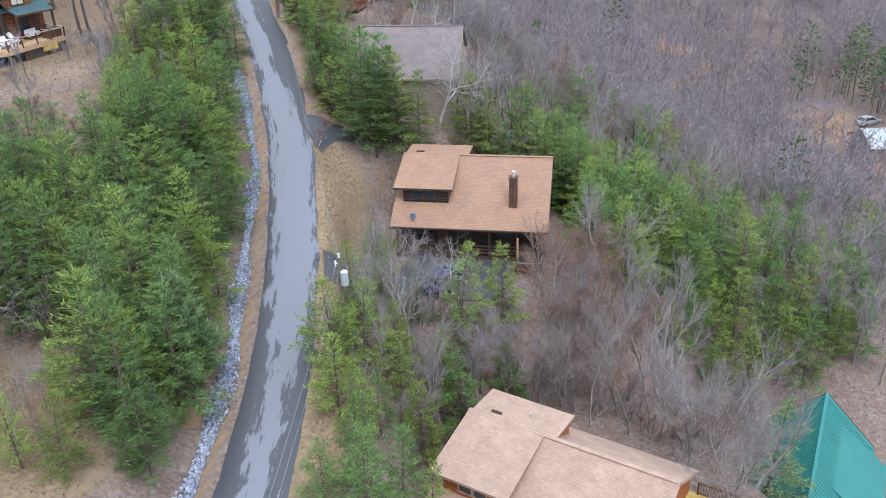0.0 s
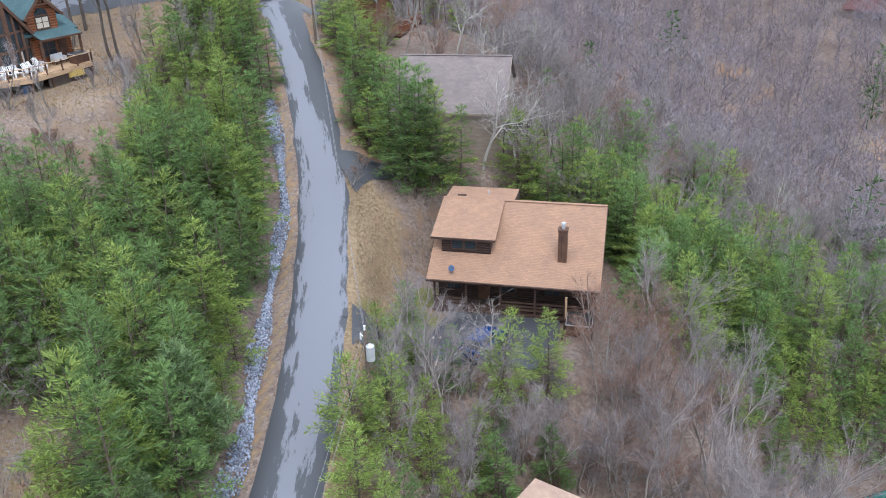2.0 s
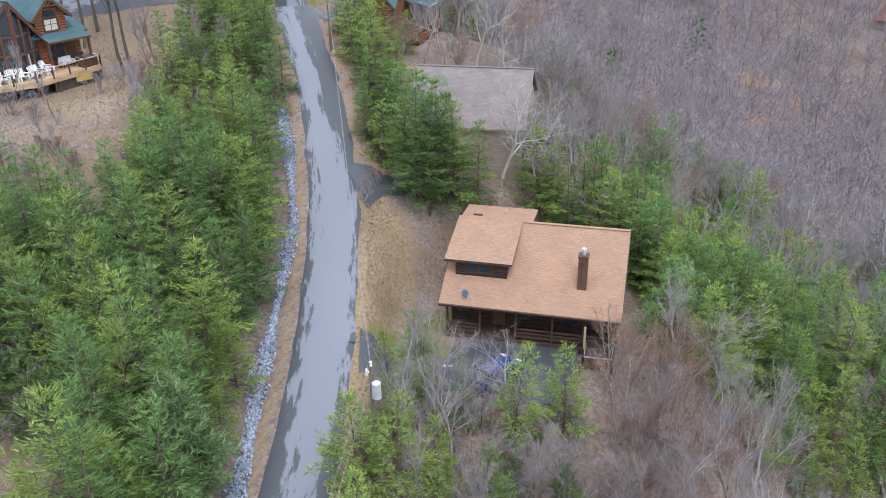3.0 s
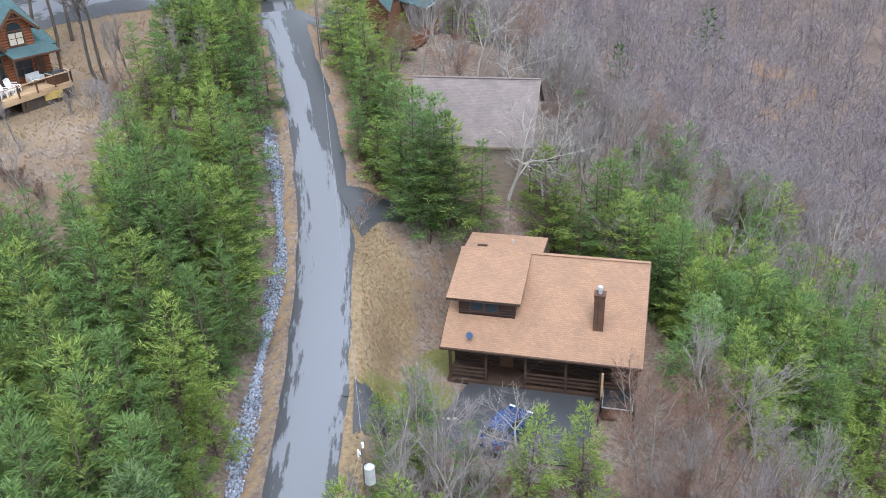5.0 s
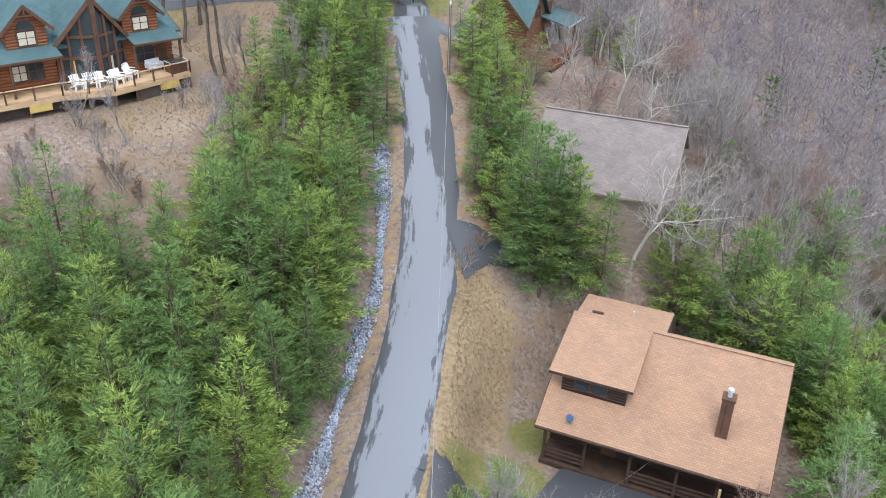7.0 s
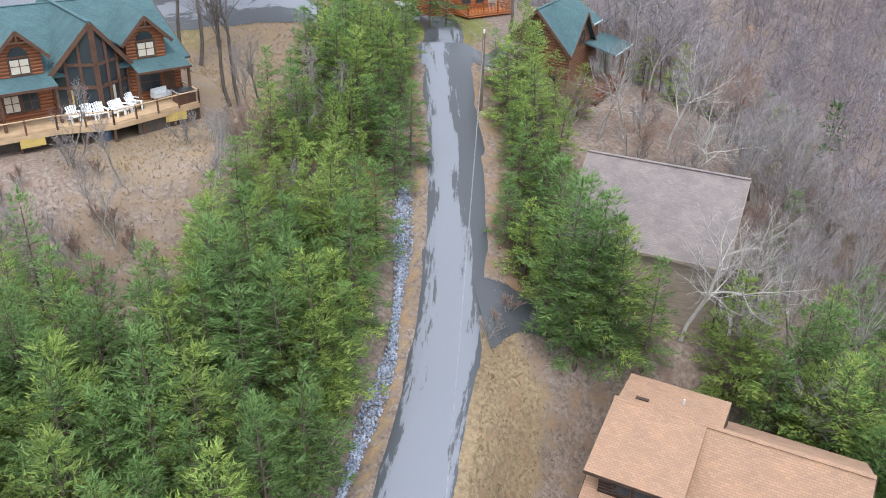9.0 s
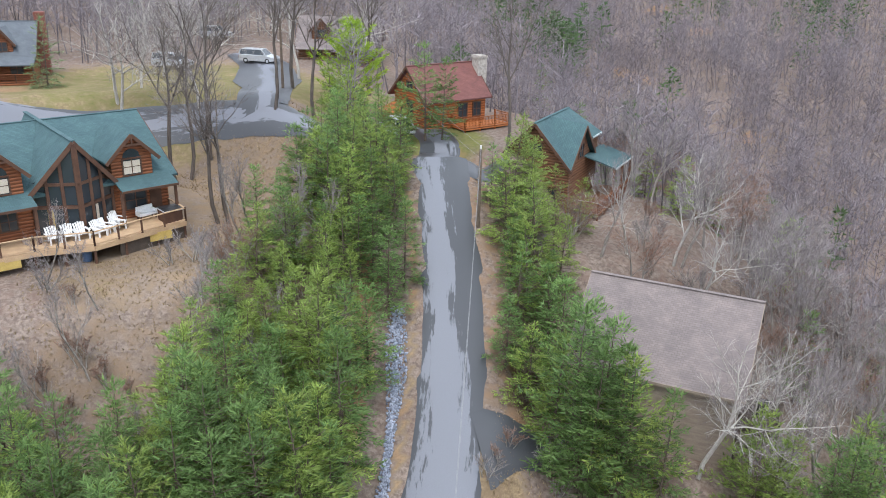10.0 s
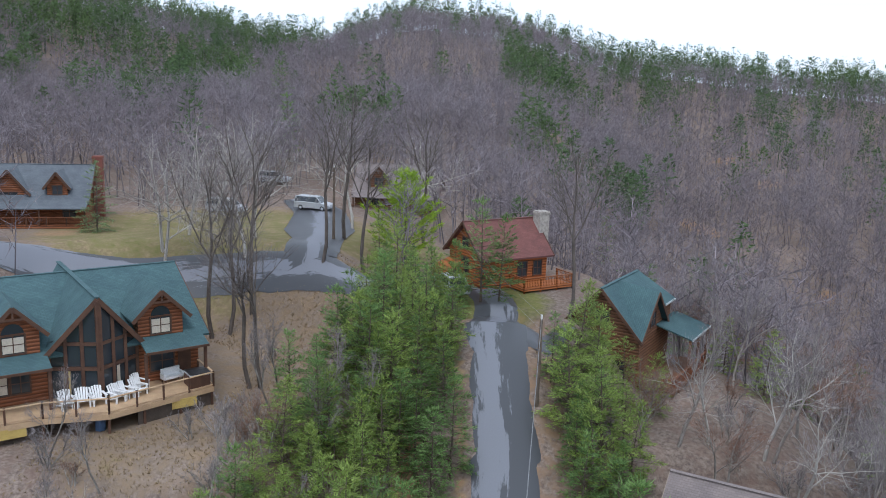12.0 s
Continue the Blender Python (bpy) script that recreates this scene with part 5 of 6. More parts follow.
def grove(protos, x0, x1, y0, y1, count, gap, lo, hi, inside=None, seed=1, margin=0.0, verge=5.2, thicket=None):
    """Plants trees at random, no nearer to each other than gap."""
    r, done = random.Random(seed), []
    for _ in range(count * 14):
        if len(done) >= count:
            break
        x, y = r.uniform(x0, x1), r.uniform(y0, y1)
        if not free(x, y, margin, verge) or (inside and not inside(x, y)) or any((x - a) ** 2 + (y - b) ** 2 < gap * gap for a, b in done):
            continue
        done.append((x, y))
        if thicket is None:
            plant(r.choice(protos), x, y, r.uniform(lo, hi))
        else:
            thicket.append((r.choice(protos), x, y, r.uniform(lo, hi), r.random() * 6.28))
    return done


def join_thicket(trees, name, label):
    """One mesh of many trees that stand too close together to be told apart."""
    mats, vs, fs, ids, count = [], [], [], [], 0
    for proto, x, y, k, turn in trees:
        for o in proto.children:
            me = o.data
            v, f = np.empty(len(me.vertices) * 3), np.empty(len(me.polygons) * 3, int)
            me.vertices.foreach_get("co", v)
            me.loops.foreach_get("vertex_index", f)
            v = v.reshape(-1, 3) * k
            c, s = math.cos(turn), math.sin(turn)
            vs.append(np.stack([v[:, 0] * c - v[:, 1] * s + x, v[:, 0] * s + v[:, 1] * c + y, v[:, 2] + float(ground(np.array(x), np.array(y))) - 0.1], 1))
            fs.append(f.reshape(-1, 3) + count)
            count += len(v)
            if me.materials[0] not in mats:
                mats.append(me.materials[0])
            ids.append(np.full(len(me.polygons), mats.index(me.materials[0]), np.int32))
    me = fast_mesh(name, np.concatenate(vs), np.concatenate(fs), mats[0])
    for m in mats[1:]:
        me.materials.append(m)
    me.polygons.foreach_set("material_index", np.concatenate(ids))
    tagged(new(name, me), label, "thicket", kind="stuff")


def side(x, y):
    return float(road_frame(np.array(x), np.array(y))[0])


THICKET = []
# pines on the bank left of the lane
grove(PINES[:3] + PINES[4:], -46, -9, 39, 78, 165, 1.75, 0.7, 1.08, lambda x, y: -27 + max(0, y - 48) * 0.72 < side(x, y) < -5.0 and not (y < 45.5 and side(x, y) < -9), 1, verge=4.9)
grove(PINES, -44, -24, 46, 62, 26, 2.0, 0.6, 0.95, lambda x, y: -33 < side(x, y) < -16, 30, thicket=THICKET)
grove(PINES, -26, -9, 38, 75, 40, 1.2, 0.35, 0.62, lambda x, y: -6.6 < side(x, y) < -4.7, 21, verge=4.7)
grove(PINES[2:4] + [WHITE_PINE], -19, -11, 36, 45, 8, 2.0, 0.4, 0.62, lambda x, y: side(x, y) < -5.5, 25)
grove(BARES[2:] + SHRUBS, -30, -18, 36, 49, 16, 1.6, 0.4, 0.7, lambda x, y: side(x, y) < -10, 28)
grove(PINES, -46, -27, 82, 99, 34, 1.35, 0.6, 0.85, lambda x, y: -9.5 < side(x, y) < -3.2 and y < 92, 2, verge=3.0)
grove(PINES, -46, -30, 88, 99, 20, 1.4, 0.42, 0.6, lambda x, y: -8.5 < side(x, y) < -3.0 and y >= 90, 26, verge=3.0)
grove(PINES[2:4], -40, -24, 72, 84, 12, 1.6, 0.45, 0.7, lambda x, y: -11 < side(x, y) < -6.5, 22)
grove(PINES[2:4], -46, -26, 58, 80, 16, 1.9, 0.3, 0.55, lambda x, y: -18 + max(0, y - 66) * 0.5 < side(x, y) < -8, 3)
# pines right of the lane and behind the cabins
grove(PINES, -32, -18, 83.5, 97, 34, 1.35, 0.42, 0.85, lambda x, y: 3.1 < side(x, y) < 7.5, 4, verge=2.9)
grove(PINES, -18, 16, 79.5, 88, 50, 1.8, 0.75, 1.02, lambda x, y: 5 < side(x, y), 5)
grove(PINES, 6, 31, 60, 95, 92, 1.9, 0.65, 1.05, lambda x, y: y > 69 + 0.7 * (x - 6), 6, thicket=THICKET)
grove(BARES[2:3], 3, 9, 60, 70, 9, 1.3, 0.5, 0.8, None, 27)
grove(PINES, -8, 4, 39, 63, 24, 1.9, 0.5, 0.8, lambda x, y: side(x, y) > 3.2, 8)
# leafless woods and brush between and below the cabins
grove(BARES, -6, 20, 52, 61, 30, 1.6, 0.55, 0.9, None, 9)
grove(BARES[2:3], 4, 14, 60, 70, 10, 1.6, 0.6, 0.9, None, 19)
grove(PINES, -8.5, -4, 58.5, 64, 3, 1.8, 0.45, 0.62, lambda x, y: side(x, y) > 3.6, 20)
grove(SHRUBS, -8, 16, 48, 63, 50, 1.2, 0.7, 1.2, None, 10)
grove(BARES, -12, 34, 84, 125, 120, 2.0, 0.75, 1.15, lambda x, y: side(x, y) > 14, 11)
grove(BARES + SHRUBS, -30, 0, 92, 130, 95, 2.0, 0.75, 1.1, lambda x, y: side(x, y) > 6 and y > 92, 12)
grove(SHRUBS[1:] + SHRUBS, -47, -28, 58, 80, 66, 1.0, 0.5, 1.0, lambda x, y: side(x, y) < -8, 13, margin=-2.5)
grove(BARES[1:3], -46, -30, 60, 82, 22, 1.6, 0.4, 0.65, lambda x, y: side(x, y) < -8, 23, margin=-2.0)
grove(SHRUBS, -20, -14, 76, 83, 8, 1.0, 0.5, 0.8, None, 24, margin=-1.5)
grove(BARES, -28, -14, 34, 44, 6, 2.0, 0.5, 0.8, lambda x, y: side(x, y) < -9, 14)
grove([SLIM_TREE, BARES[1], SLIM_TREE], 7, 24, 57, 76, 40, 1.5, 0.7, 1.0, lambda x, y: y < 70 + 0.7 * (x - 6), 29, margin=-1.0)
# pines scattered in clumps through the leafless valley woods
for cx, cy, n, k in ((-3, 99, 4, 1.0), (6, 106, 6, 0.9), (14, 98, 6, 1.0), (22, 108, 7, 0.95), (28, 96, 6, 1.0), (-8, 112, 3, 0.8), (30, 118, 6, 0.9), (12, 122, 4, 0.85), (36, 106, 6, 1.0), (-22, 112, 3, 0.7)):
    grove([PINES[0], PINES[2], PINES[4]], cx - 5, cx + 5, cy - 4, cy + 4, n, 1.8, 0.7 * k, k, None, 40 + cx, thicket=THICKET)
grove(PINES, -7, 13, 80.5, 91, 38, 1.6, 0.75, 1.05, lambda x, y: not (x < -3 and y > 85), 33, thicket=THICKET)
grove(PINES[2:4] + PINES[:1], -40, -23, 63, 84, 44, 1.5, 0.4, 0.78, lambda x, y: -15 < side(x, y) < -5.5, 34, thicket=THICKET)
join_thicket(THICKET, "pine_thicket", "close-grown green pines among the leafless woods")
grove([PALE_TREE], -8, 34, 88, 128, 22, 5.0, 0.7, 1.05, None, 31)
# single trees
plant(WHITE_PINE, -13.9, 47.6, 0.95)
for x, y, s in ((-15.6, 80.2, 1.2), (-14.0, 79.2, 1.1), (-13.0, 80.6, 1.05), (-17.8, 85.2, 1.0), (-19.4, 86.2, 1.0), (-16.6, 84.6, 1.0), (-20.9, 88.0, 0.9), (-14.4, 81.2, 1.1)):
    plant(PINES[0], x, y, s)
plant(SPRUCE, 7.0, 76.0, 0.75)
plant(SPRUCE, 21.4, 60.6, 1.1)
plant(SPRUCE, -82.5, 91.5, 0.8)
plant(PINES[4], -40.4, 100.4, 0.95)
plant(PINES[0], -39.5, 101.6, 0.8)
plant(SPRING_TREE, -53.6, 106.0, 1.2)
for x, y, s in ((-28.4, 97.9, 0.6), (-26.8, 98.7, 0.55), (-25.2, 99.8, 0.5), (-29.6, 98.6, 0.5)):
    plant(PINES[2], x, y, s)
for x, y, s in ((-47.3, 83.3, 0.95), (-46.6, 83.7, 1.0), (-58.6, 88.2, 1.2), (-58.3, 89.7, 1.25), (-69.9, 91.0, 1.1), (-73.0, 96.0, 1.2), (-66.5, 112.0, 1.2), (-63.5, 118.0, 1.2), (-57.0, 113.0, 1.15), (-80.0, 104.0, 1.15), (-52.0, 99.0, 1.0), (-58.5, 92.2, 1.3), (-63.0, 95.0, 1.2), (-66.0, 98.5, 1.2), (-55.0, 97.0, 1.1), (-60.5, 105.0, 1.2), (-68.0, 90.0, 1.2), (-33.0, 101.6, 1.05)):
    plant(PALE_TREE if x < -62 else OAK, x, y, s * (1.15 if x < -62 else 0.95))
for x, y, s in ((-9.5, 84.4, 1.15), (-6.0, 90.0, 1.05), (-7.2, 86.4, 0.9), (-17.5, 100.0, 1.0), (-20.5, 98.5, 0.85), (-14.5, 98.0, 0.9), (-2.0, 63.2, 0.6), (11.0, 79.0, 0.6), (-26.0, 36.5, 0.8), (-22.0, 38.5, 0.7)):
    plant(PALE_TREE, x, y, s)
for x, y, s in ((-112.0, 142.0, 1.3), (-150.0, 172.0, 1.5), (-60.0, 158.0, 0.9), (-48.0, 140.0, 0.8), (-20.0, 128.0, 0.7), (-33.5, 116.0, 0.75), (-31.0, 118.0, 0.65)):
    plant(PINES[4], x, y, s)
for p in PROTOS:
    for o in (*p.children, p):
        bpy.data.objects.remove(o)


# ---- far woods ----
def far_bare_tree(seed, boughs, twigs, thin):
    """A leafless tree one unit high: trunk, rising limbs and a broad crown of twigs, as corners and triangles."""
    rng = np.random.default_rng(200 + seed)
    bend = rng.normal(size=2) * 0.05
    tv, tf = limbs([((0, 0, -0.03), (bend[0], bend[1], 0.42), 0.0075, 0.006), ((bend[0], bend[1], 0.42), (2 * bend[0], 2 * bend[1], 0.8), 0.006, 0.002)], 3)
    vs = [tv]
    for i in range(boughs):
        q = 0.3 + 0.5 * i / boughs + rng.normal() * 0.03
        a = i * 2.4 + rng.normal() * 0.4
        p = np.array([bend[0], bend[1], q])
        d = np.array([math.cos(a), math.sin(a), rng.uniform(0.35, 1.3)])
        d /= np.linalg.norm(d)
        ln = rng.uniform(0.22, 0.4) * (1.25 - 0.6 * q)
        rods = [(p, d, ln, 0.0045)]
        for j in range(twigs):
            o = d + rng.normal(size=3) * 0.75 + (0, 0, 0.2)
            rods.append((p + d * ln * rng.uniform(0.3, 1.0), o / np.linalg.norm(o), rng.uniform(0.08, 0.18), thin))
        for p0, o, n, r in rods:
            e = np.cross(o, rng.normal(size=3))
            e *= r / np.linalg.norm(e)
            vs.append(np.array([p0 - e, p0 + e, p0 + o * n]))
    v = np.concatenate(vs)
    n = len(tv)
    return v, np.concatenate([tf, np.arange(n, len(v)).reshape(-1, 3)])


def far_woods():
    rng = np.random.default_rng(12)
    n = 31000
    r = np.sqrt(rng.uniform(62 ** 2, 436 ** 2, n))
    a = np.radians(rng.uniform(-48, 88, n))
    x, y = P0X - r * np.sin(a), P0Y + r * np.cos(a)
    st, gr, cl = cover(x, y)
    keep = (st < 0.35) & (gr < 0.3) & (cl < 0.3) & (rng.random(n) < np.clip(1.3 - r / 700, 0.45, 1))
    for px, py, rad in CLEAR + [(-92, 92, 12), (-76.5, 131, 10), (-70, 108, 12), (-60, 100, 9), (-80, 97, 12), (-84, 119, 7)]:
        keep &= np.hypot(x - px, y - py) > rad
    keep &= ~((x > -32) & (y < 128) & (x < 36)) | (rng.random(n) < 0.75)
    x, y, r = x[keep], y[keep], r[keep]
    u, _ = road_frame(x, y)
    ok = np.abs(u) > 6
    x, y, r = x[ok], y[ok], r[ok]
    z = ground(x, y)
    patch = np.sin(x * 0.045 + 2 * np.sin(y * 0.02)) * np.sin(y * 0.038 + 1.0) + 0.5 * np.sin(x * 0.11 + y * 0.09)
    azd = np.degrees(np.arctan2(-(x - P0X), y - P0Y))
    ev = rng.random(len(x)) < np.where((azd > 52) & (r > 170) & (patch > -0.2), 0.3, 0) + np.where((azd < 30) & (r > 230), 0.07, 0) + np.where(patch > 0.85, 0.38, np.where((r > 400) & (r < 440), 0.42, np.where(r > 300, 0.05, 0.008)))
    for mask, mat, name, label in ((~ev, FAR_TWIG_HAZED, "far_bare_woods", "leafless grey-brown woods covering the slopes, bluish haze mixed into their colour"), (ev, FAR_PINE, "far_pine_woods", "scattered dark pines among the far woods")):
        px, py, pz = x[mask], y[mask], z[mask]
        m = len(px)
        h = rng.uniform(7, 12, m) * (np.where(r[mask] > 390, 1.5, 1.15) if name == "far_pine_woods" else 1)
        base = np.stack([px, py, pz], 1)
        if name == "far_bare_woods":
            kinds = [far_bare_tree(i, 12, 7, 0.0033) for i in range(8)] + [far_bare_tree(20 + i, 8, 4, 0.0055) for i in range(6)]
            pick, turn = np.where(r[mask] < 210, rng.integers(0, 8, m), rng.integers(8, 14, m)), rng.uniform(0, 6.28, m)
            vs, fs, count = [], [], 0
            for i, (kv, kf) in enumerate(kinds):
                w = pick == i
                ca, sa, hh = np.cos(turn[w])[:, None], np.sin(turn[w])[:, None], h[w][:, None]
                q = np.stack([(kv[:, 0] * ca - kv[:, 1] * sa) * hh, (kv[:, 0] * sa + kv[:, 1] * ca) * hh, kv[:, 2] * hh], 2) + base[w][:, None]
                vs.append(q.reshape(-1, 3))
                fs.append((kf[None] + (count + np.arange(w.sum()) * len(kv))[:, None, None]).reshape(-1, 3))
                count += w.sum() * len(kv)
            v, f = np.concatenate(vs), np.concatenate(fs)
        else:
            k = 110
            c = np.repeat(base, k, 0)
            t = rng.uniform(0.25, 1.0, m * k)
            ang = rng.uniform(0, 6.28, m * k)
            rad = np.repeat(h, k) * 0.2 * np.minimum(1, (1.05 - t) * 2.2) * np.sqrt(rng.random(m * k))
            out = np.stack([np.cos(ang), np.sin(ang), 0 * ang + 0.2], 1)
            c += np.stack([np.cos(ang) * rad, np.sin(ang) * rad, np.repeat(h, k) * t], 1)
            v2, f2 = sprays(rng, c, out, 1, 0.95, 0.2, 0.15, 0.5)
            seg = [(b - (0, 0, 0.3), b + (0, 0, hh * 0.9), 0.12, 0.04) for b, hh in zip(base, h)]
            v1, f1 = limbs(seg, 3)
            v, f = np.concatenate([v1, v2]), np.concatenate([f1, f2 + len(v1)])
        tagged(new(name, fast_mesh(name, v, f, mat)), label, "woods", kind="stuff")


far_woods()


# ---- poles and lines ----
def utility_pole(m, height, label, lamp=False, transformer=False):
    p = empty("utility_pole", m, label, "utility pole", "power line poles")
    part("pole", Shape().tube((0, 0, -0.8), (0, 0, height), 0.15, 0.1, 10), POLE_WOOD, p)
    part("insulator", Shape().tube((0, 0, height), (0, 0, height + 0.28), 0.05, 0.07), WHITE, p)
    if transformer:
        part("transformer", Shape().tube((0.36, 0, height - 1.75), (0.36, 0, height - 0.85), 0.24, 0.24, 14).tube((0.36, 0, height - 0.85), (0.36, 0, height - 0.75), 0.24, 0.1, 14), GREY_METAL, p, "grey can transformer")
        part("bracket", Shape().beam((0, 0, height - 1.2), (0.3, 0, height - 1.2), 0.06), GREY_METAL, p)
        part("fuse_cutout", Shape().beam((-0.1, 0, height - 0.5), (-0.4, 0, height - 0.4), 0.05).tube((-0.4, 0, height - 0.75), (-0.4, 0, height - 0.35), 0.05), WHITE, p)
    if lamp:
        part("lamp_arm", Shape().tube((0, 0, height - 0.5), (0.0, -0.7, height - 0.25), 0.03), GREY_METAL, p)
        part("lamp_head", Shape().tube((0, -0.65, height - 0.28), (0.0, -1.05, height - 0.22), 0.12, 0.09), WHITE, p)
    return p


def cable(a, b, sag, r=0.009, label="slack grey power line between poles"):
    a, b = Vector(a), Vector(b)
    s, n = Shape(), 28
    side = (b - a).cross(Vector((0, 0, 1))).normalized() * r
    up = Vector((0, 0, r))
    for i in range(n + 1):
        p = a + (b - a) * (i / n) - Vector((0, 0, sag * 4 * (i / n) * (1 - i / n)))
        s.v += [p + side, p + up, p - side, p - up]
        s.uv += [(0, i), (0.3, i), (0.6, i), (1, i)]
    s.f = [(4 * i + q, 4 * i + (q + 1) % 4, 4 * i + 4 + (q + 1) % 4, 4 * i + 4 + q) for i in range(n) for q in range(4)] + [(0, 1, 2, 3), (4 * n + 3, 4 * n + 2, 4 * n + 1, 4 * n)]
    tagged(new("power_line", s.mesh("power_line", WIRE)), label, "cable", "power lines")


def gz_at(x, y):
    return float(ground(np.array(x), np.array(y)))


TOPS = []
for x, y, top, tf in ((-5.9, 52.7, 10.0, True), (-29.4, 91.9, 22.0, False), (1.0, 28.0, 9.5, False)):
    g = gz_at(x, y)
    utility_pole(pose(x, y, g, 0, 0, -25), top - g, "weathered wooden power pole with a grey transformer" if tf else "weathered wooden power pole beside the lane", transformer=tf)
    TOPS.append(Vector((x, y, top + 0.25)))
g = gz_at(-59.7, 102.8)
utility_pole(pose(-59.7, 102.8, g), 7.0, "slim wooden lamp pole by the far parking", lamp=True)
for dz, sg in ((0.0, 0.9), (-0.9, 1.1)):
    o = Vector((0, 0, dz))
    cable(TOPS[2] + o, TOPS[0] + o, sg * 0.6)
    cable(TOPS[0] + o, TOPS[1] + o, sg)
    cable(TOPS[1] + o, Vector((-43.5, 101.0, 25.0)) + o, 0.3)
cable(TOPS[0] - Vector((0, 0, 1.2)), (-2.5, 70.0, 4.2), 0.5, 0.006, "thin service line to the brown cabin")


# ---- deck chairs on the lodge ----
def deck_chair():
    """A slatted garden armchair with a sloped seat and a fanned back."""
    c = empty("deck_chair", Matrix(), "white slatted garden armchair on the deck", "chair", "chairs on the lodge deck")
    for i in range(5):
        x = -0.26 + i * 0.13
        part("back_slat", Shape().beam((x, 0.18, 0.3), (x * 1.25, 0.5, 1.05 - 0.25 * abs(x)), 0.115, 0.03), WHITE, c)
    for i in range(5):
        y = -0.38 + i * 0.13
        part("seat_slat", Shape().beam((-0.3, y, 0.42 - 0.25 * (y + 0.38)), (0.3, y, 0.42 - 0.25 * (y + 0.38)), 0.115, 0.03), WHITE, c)
    for s in (-1, 1):
        part("arm", Shape().box(s * 0.4 - 0.08, -0.45, 0.6, s * 0.4 + 0.08, 0.4, 0.63), WHITE, c)
        part("front_leg", Shape().beam((s * 0.36, -0.4, 0), (s * 0.36, -0.4, 0.6), 0.09), WHITE, c)
        part("back_leg", Shape().beam((s * 0.36, -0.35, 0.38), (s * 0.36, 0.6, 0.04), 0.09, 0.1), WHITE, c)
    return c


proto = deck_chair()
for x, y, a in ((-3.1, -1.75, 6), (-2.2, -1.85, -4), (-1.35, -1.95, 5), (-0.25, -2.1, 25), (0.25, -1.9, 32), (1.15, -1.6, 28), (1.45, -0.9, 30)):
    copy_thing(proto, LODGE @ pose(x, y, 1.46, 0, 0, a))
for o in (*proto.children, proto):
    bpy.data.objects.remove(o)


def side_table(m):
    t = empty("side_table", m, "small white slatted side table", "table")
    part("tabletop", Shape().box(-0.22, -0.22, 0.42, 0.22, 0.22, 0.46), WHITE, t)
    for sx in (-1, 1):
        for sy in (-1, 1):
            part("leg", Shape().beam((sx * 0.18, sy * 0.18, 0), (sx * 0.18, sy * 0.18, 0.42), 0.05), WHITE, t)


for x, y in ((-2.65, -1.9), (0.65, -2.0)):
    side_table(LODGE @ pose(x, y, 1.46))


def bench(m):
    b = empty("loveseat", m, "white cushioned loveseat on the lodge porch", "bench")
    part("seat", Shape().box(-0.65, -0.3, 0.3, 0.65, 0.3, 0.45), WHITE, b)
    part("backrest", Shape().box(-0.65, 0.22, 0.45, 0.0, 0.34, 0.92).box(0.0, 0.22, 0.45, 0.65, 0.34, 0.92), WHITE, b)
    for s in (-1, 1):
        part("arm", Shape().box(s * 0.65 - 0.06, -0.3, 0.3, s * 0.65 + 0.06, 0.3, 0.65), WHITE, b)
        for y in (-0.25, 0.25):
            part("leg", Shape().beam((s * 0.58, y, 0), (s * 0.58, y, 0.32), 0.06), TIMBER, b)


bench(LODGE @ pose(3.7, -0.45, 1.46, 0, 0, 10))


def hot_tub(m, label, w=1.9):
    t = empty("hot_tub", m, label, "hot tub")
    part("cabinet", Shape().box(-w / 2, -w / 2, 0, w / 2, w / 2, 0.82), TIMBER, t)
    part("shell", Shape().box(-w / 2 - 0.04, -w / 2 - 0.04, 0.82, w / 2 + 0.04, w / 2 + 0.04, 0.9), GREY_METAL, t)
    part("cover", Shape().prism([(-w / 2, -w / 2, 0.9), (-w / 2, w / 2, 0.9), (-w / 2, w / 2, 0.96), (-w / 2, 0, 1.02), (-w / 2, -w / 2, 0.96)], (w, 0, 0)), BLACK, t, "folding black vinyl cover")


hot_tub(LODGE @ pose(4.9, -1.8, 1.46), "square hot tub with a black cover on the deck", 1.3)
CABIN = pose(-3.65, 76.7, 1.5, 0, 0, 8)
hot_tub(CABIN @ pose(5.1, -7.6, 0.1), "square hot tub with a black cover beside the cabin", 1.8)


def barrel(m):
    b = empty("barrel", m, "faded blue plastic barrel under the deck", "barrel")
    part("body", Shape().tube((0, 0, 0), (0, 0, 0.45), 0.28, 0.32, 14).tube((0, 0, 0.45), (0, 0, 0.9), 0.32, 0.28, 14), BLUE_PLASTIC, b)
    part("lid", Shape().tube((0, 0, 0.9), (0, 0, 0.94), 0.27, 0.25, 14), BLACK, b)


barrel(LODGE @ pose(-1.5, -3.0, gz_at(-48.0, 72.0) - 15.0))


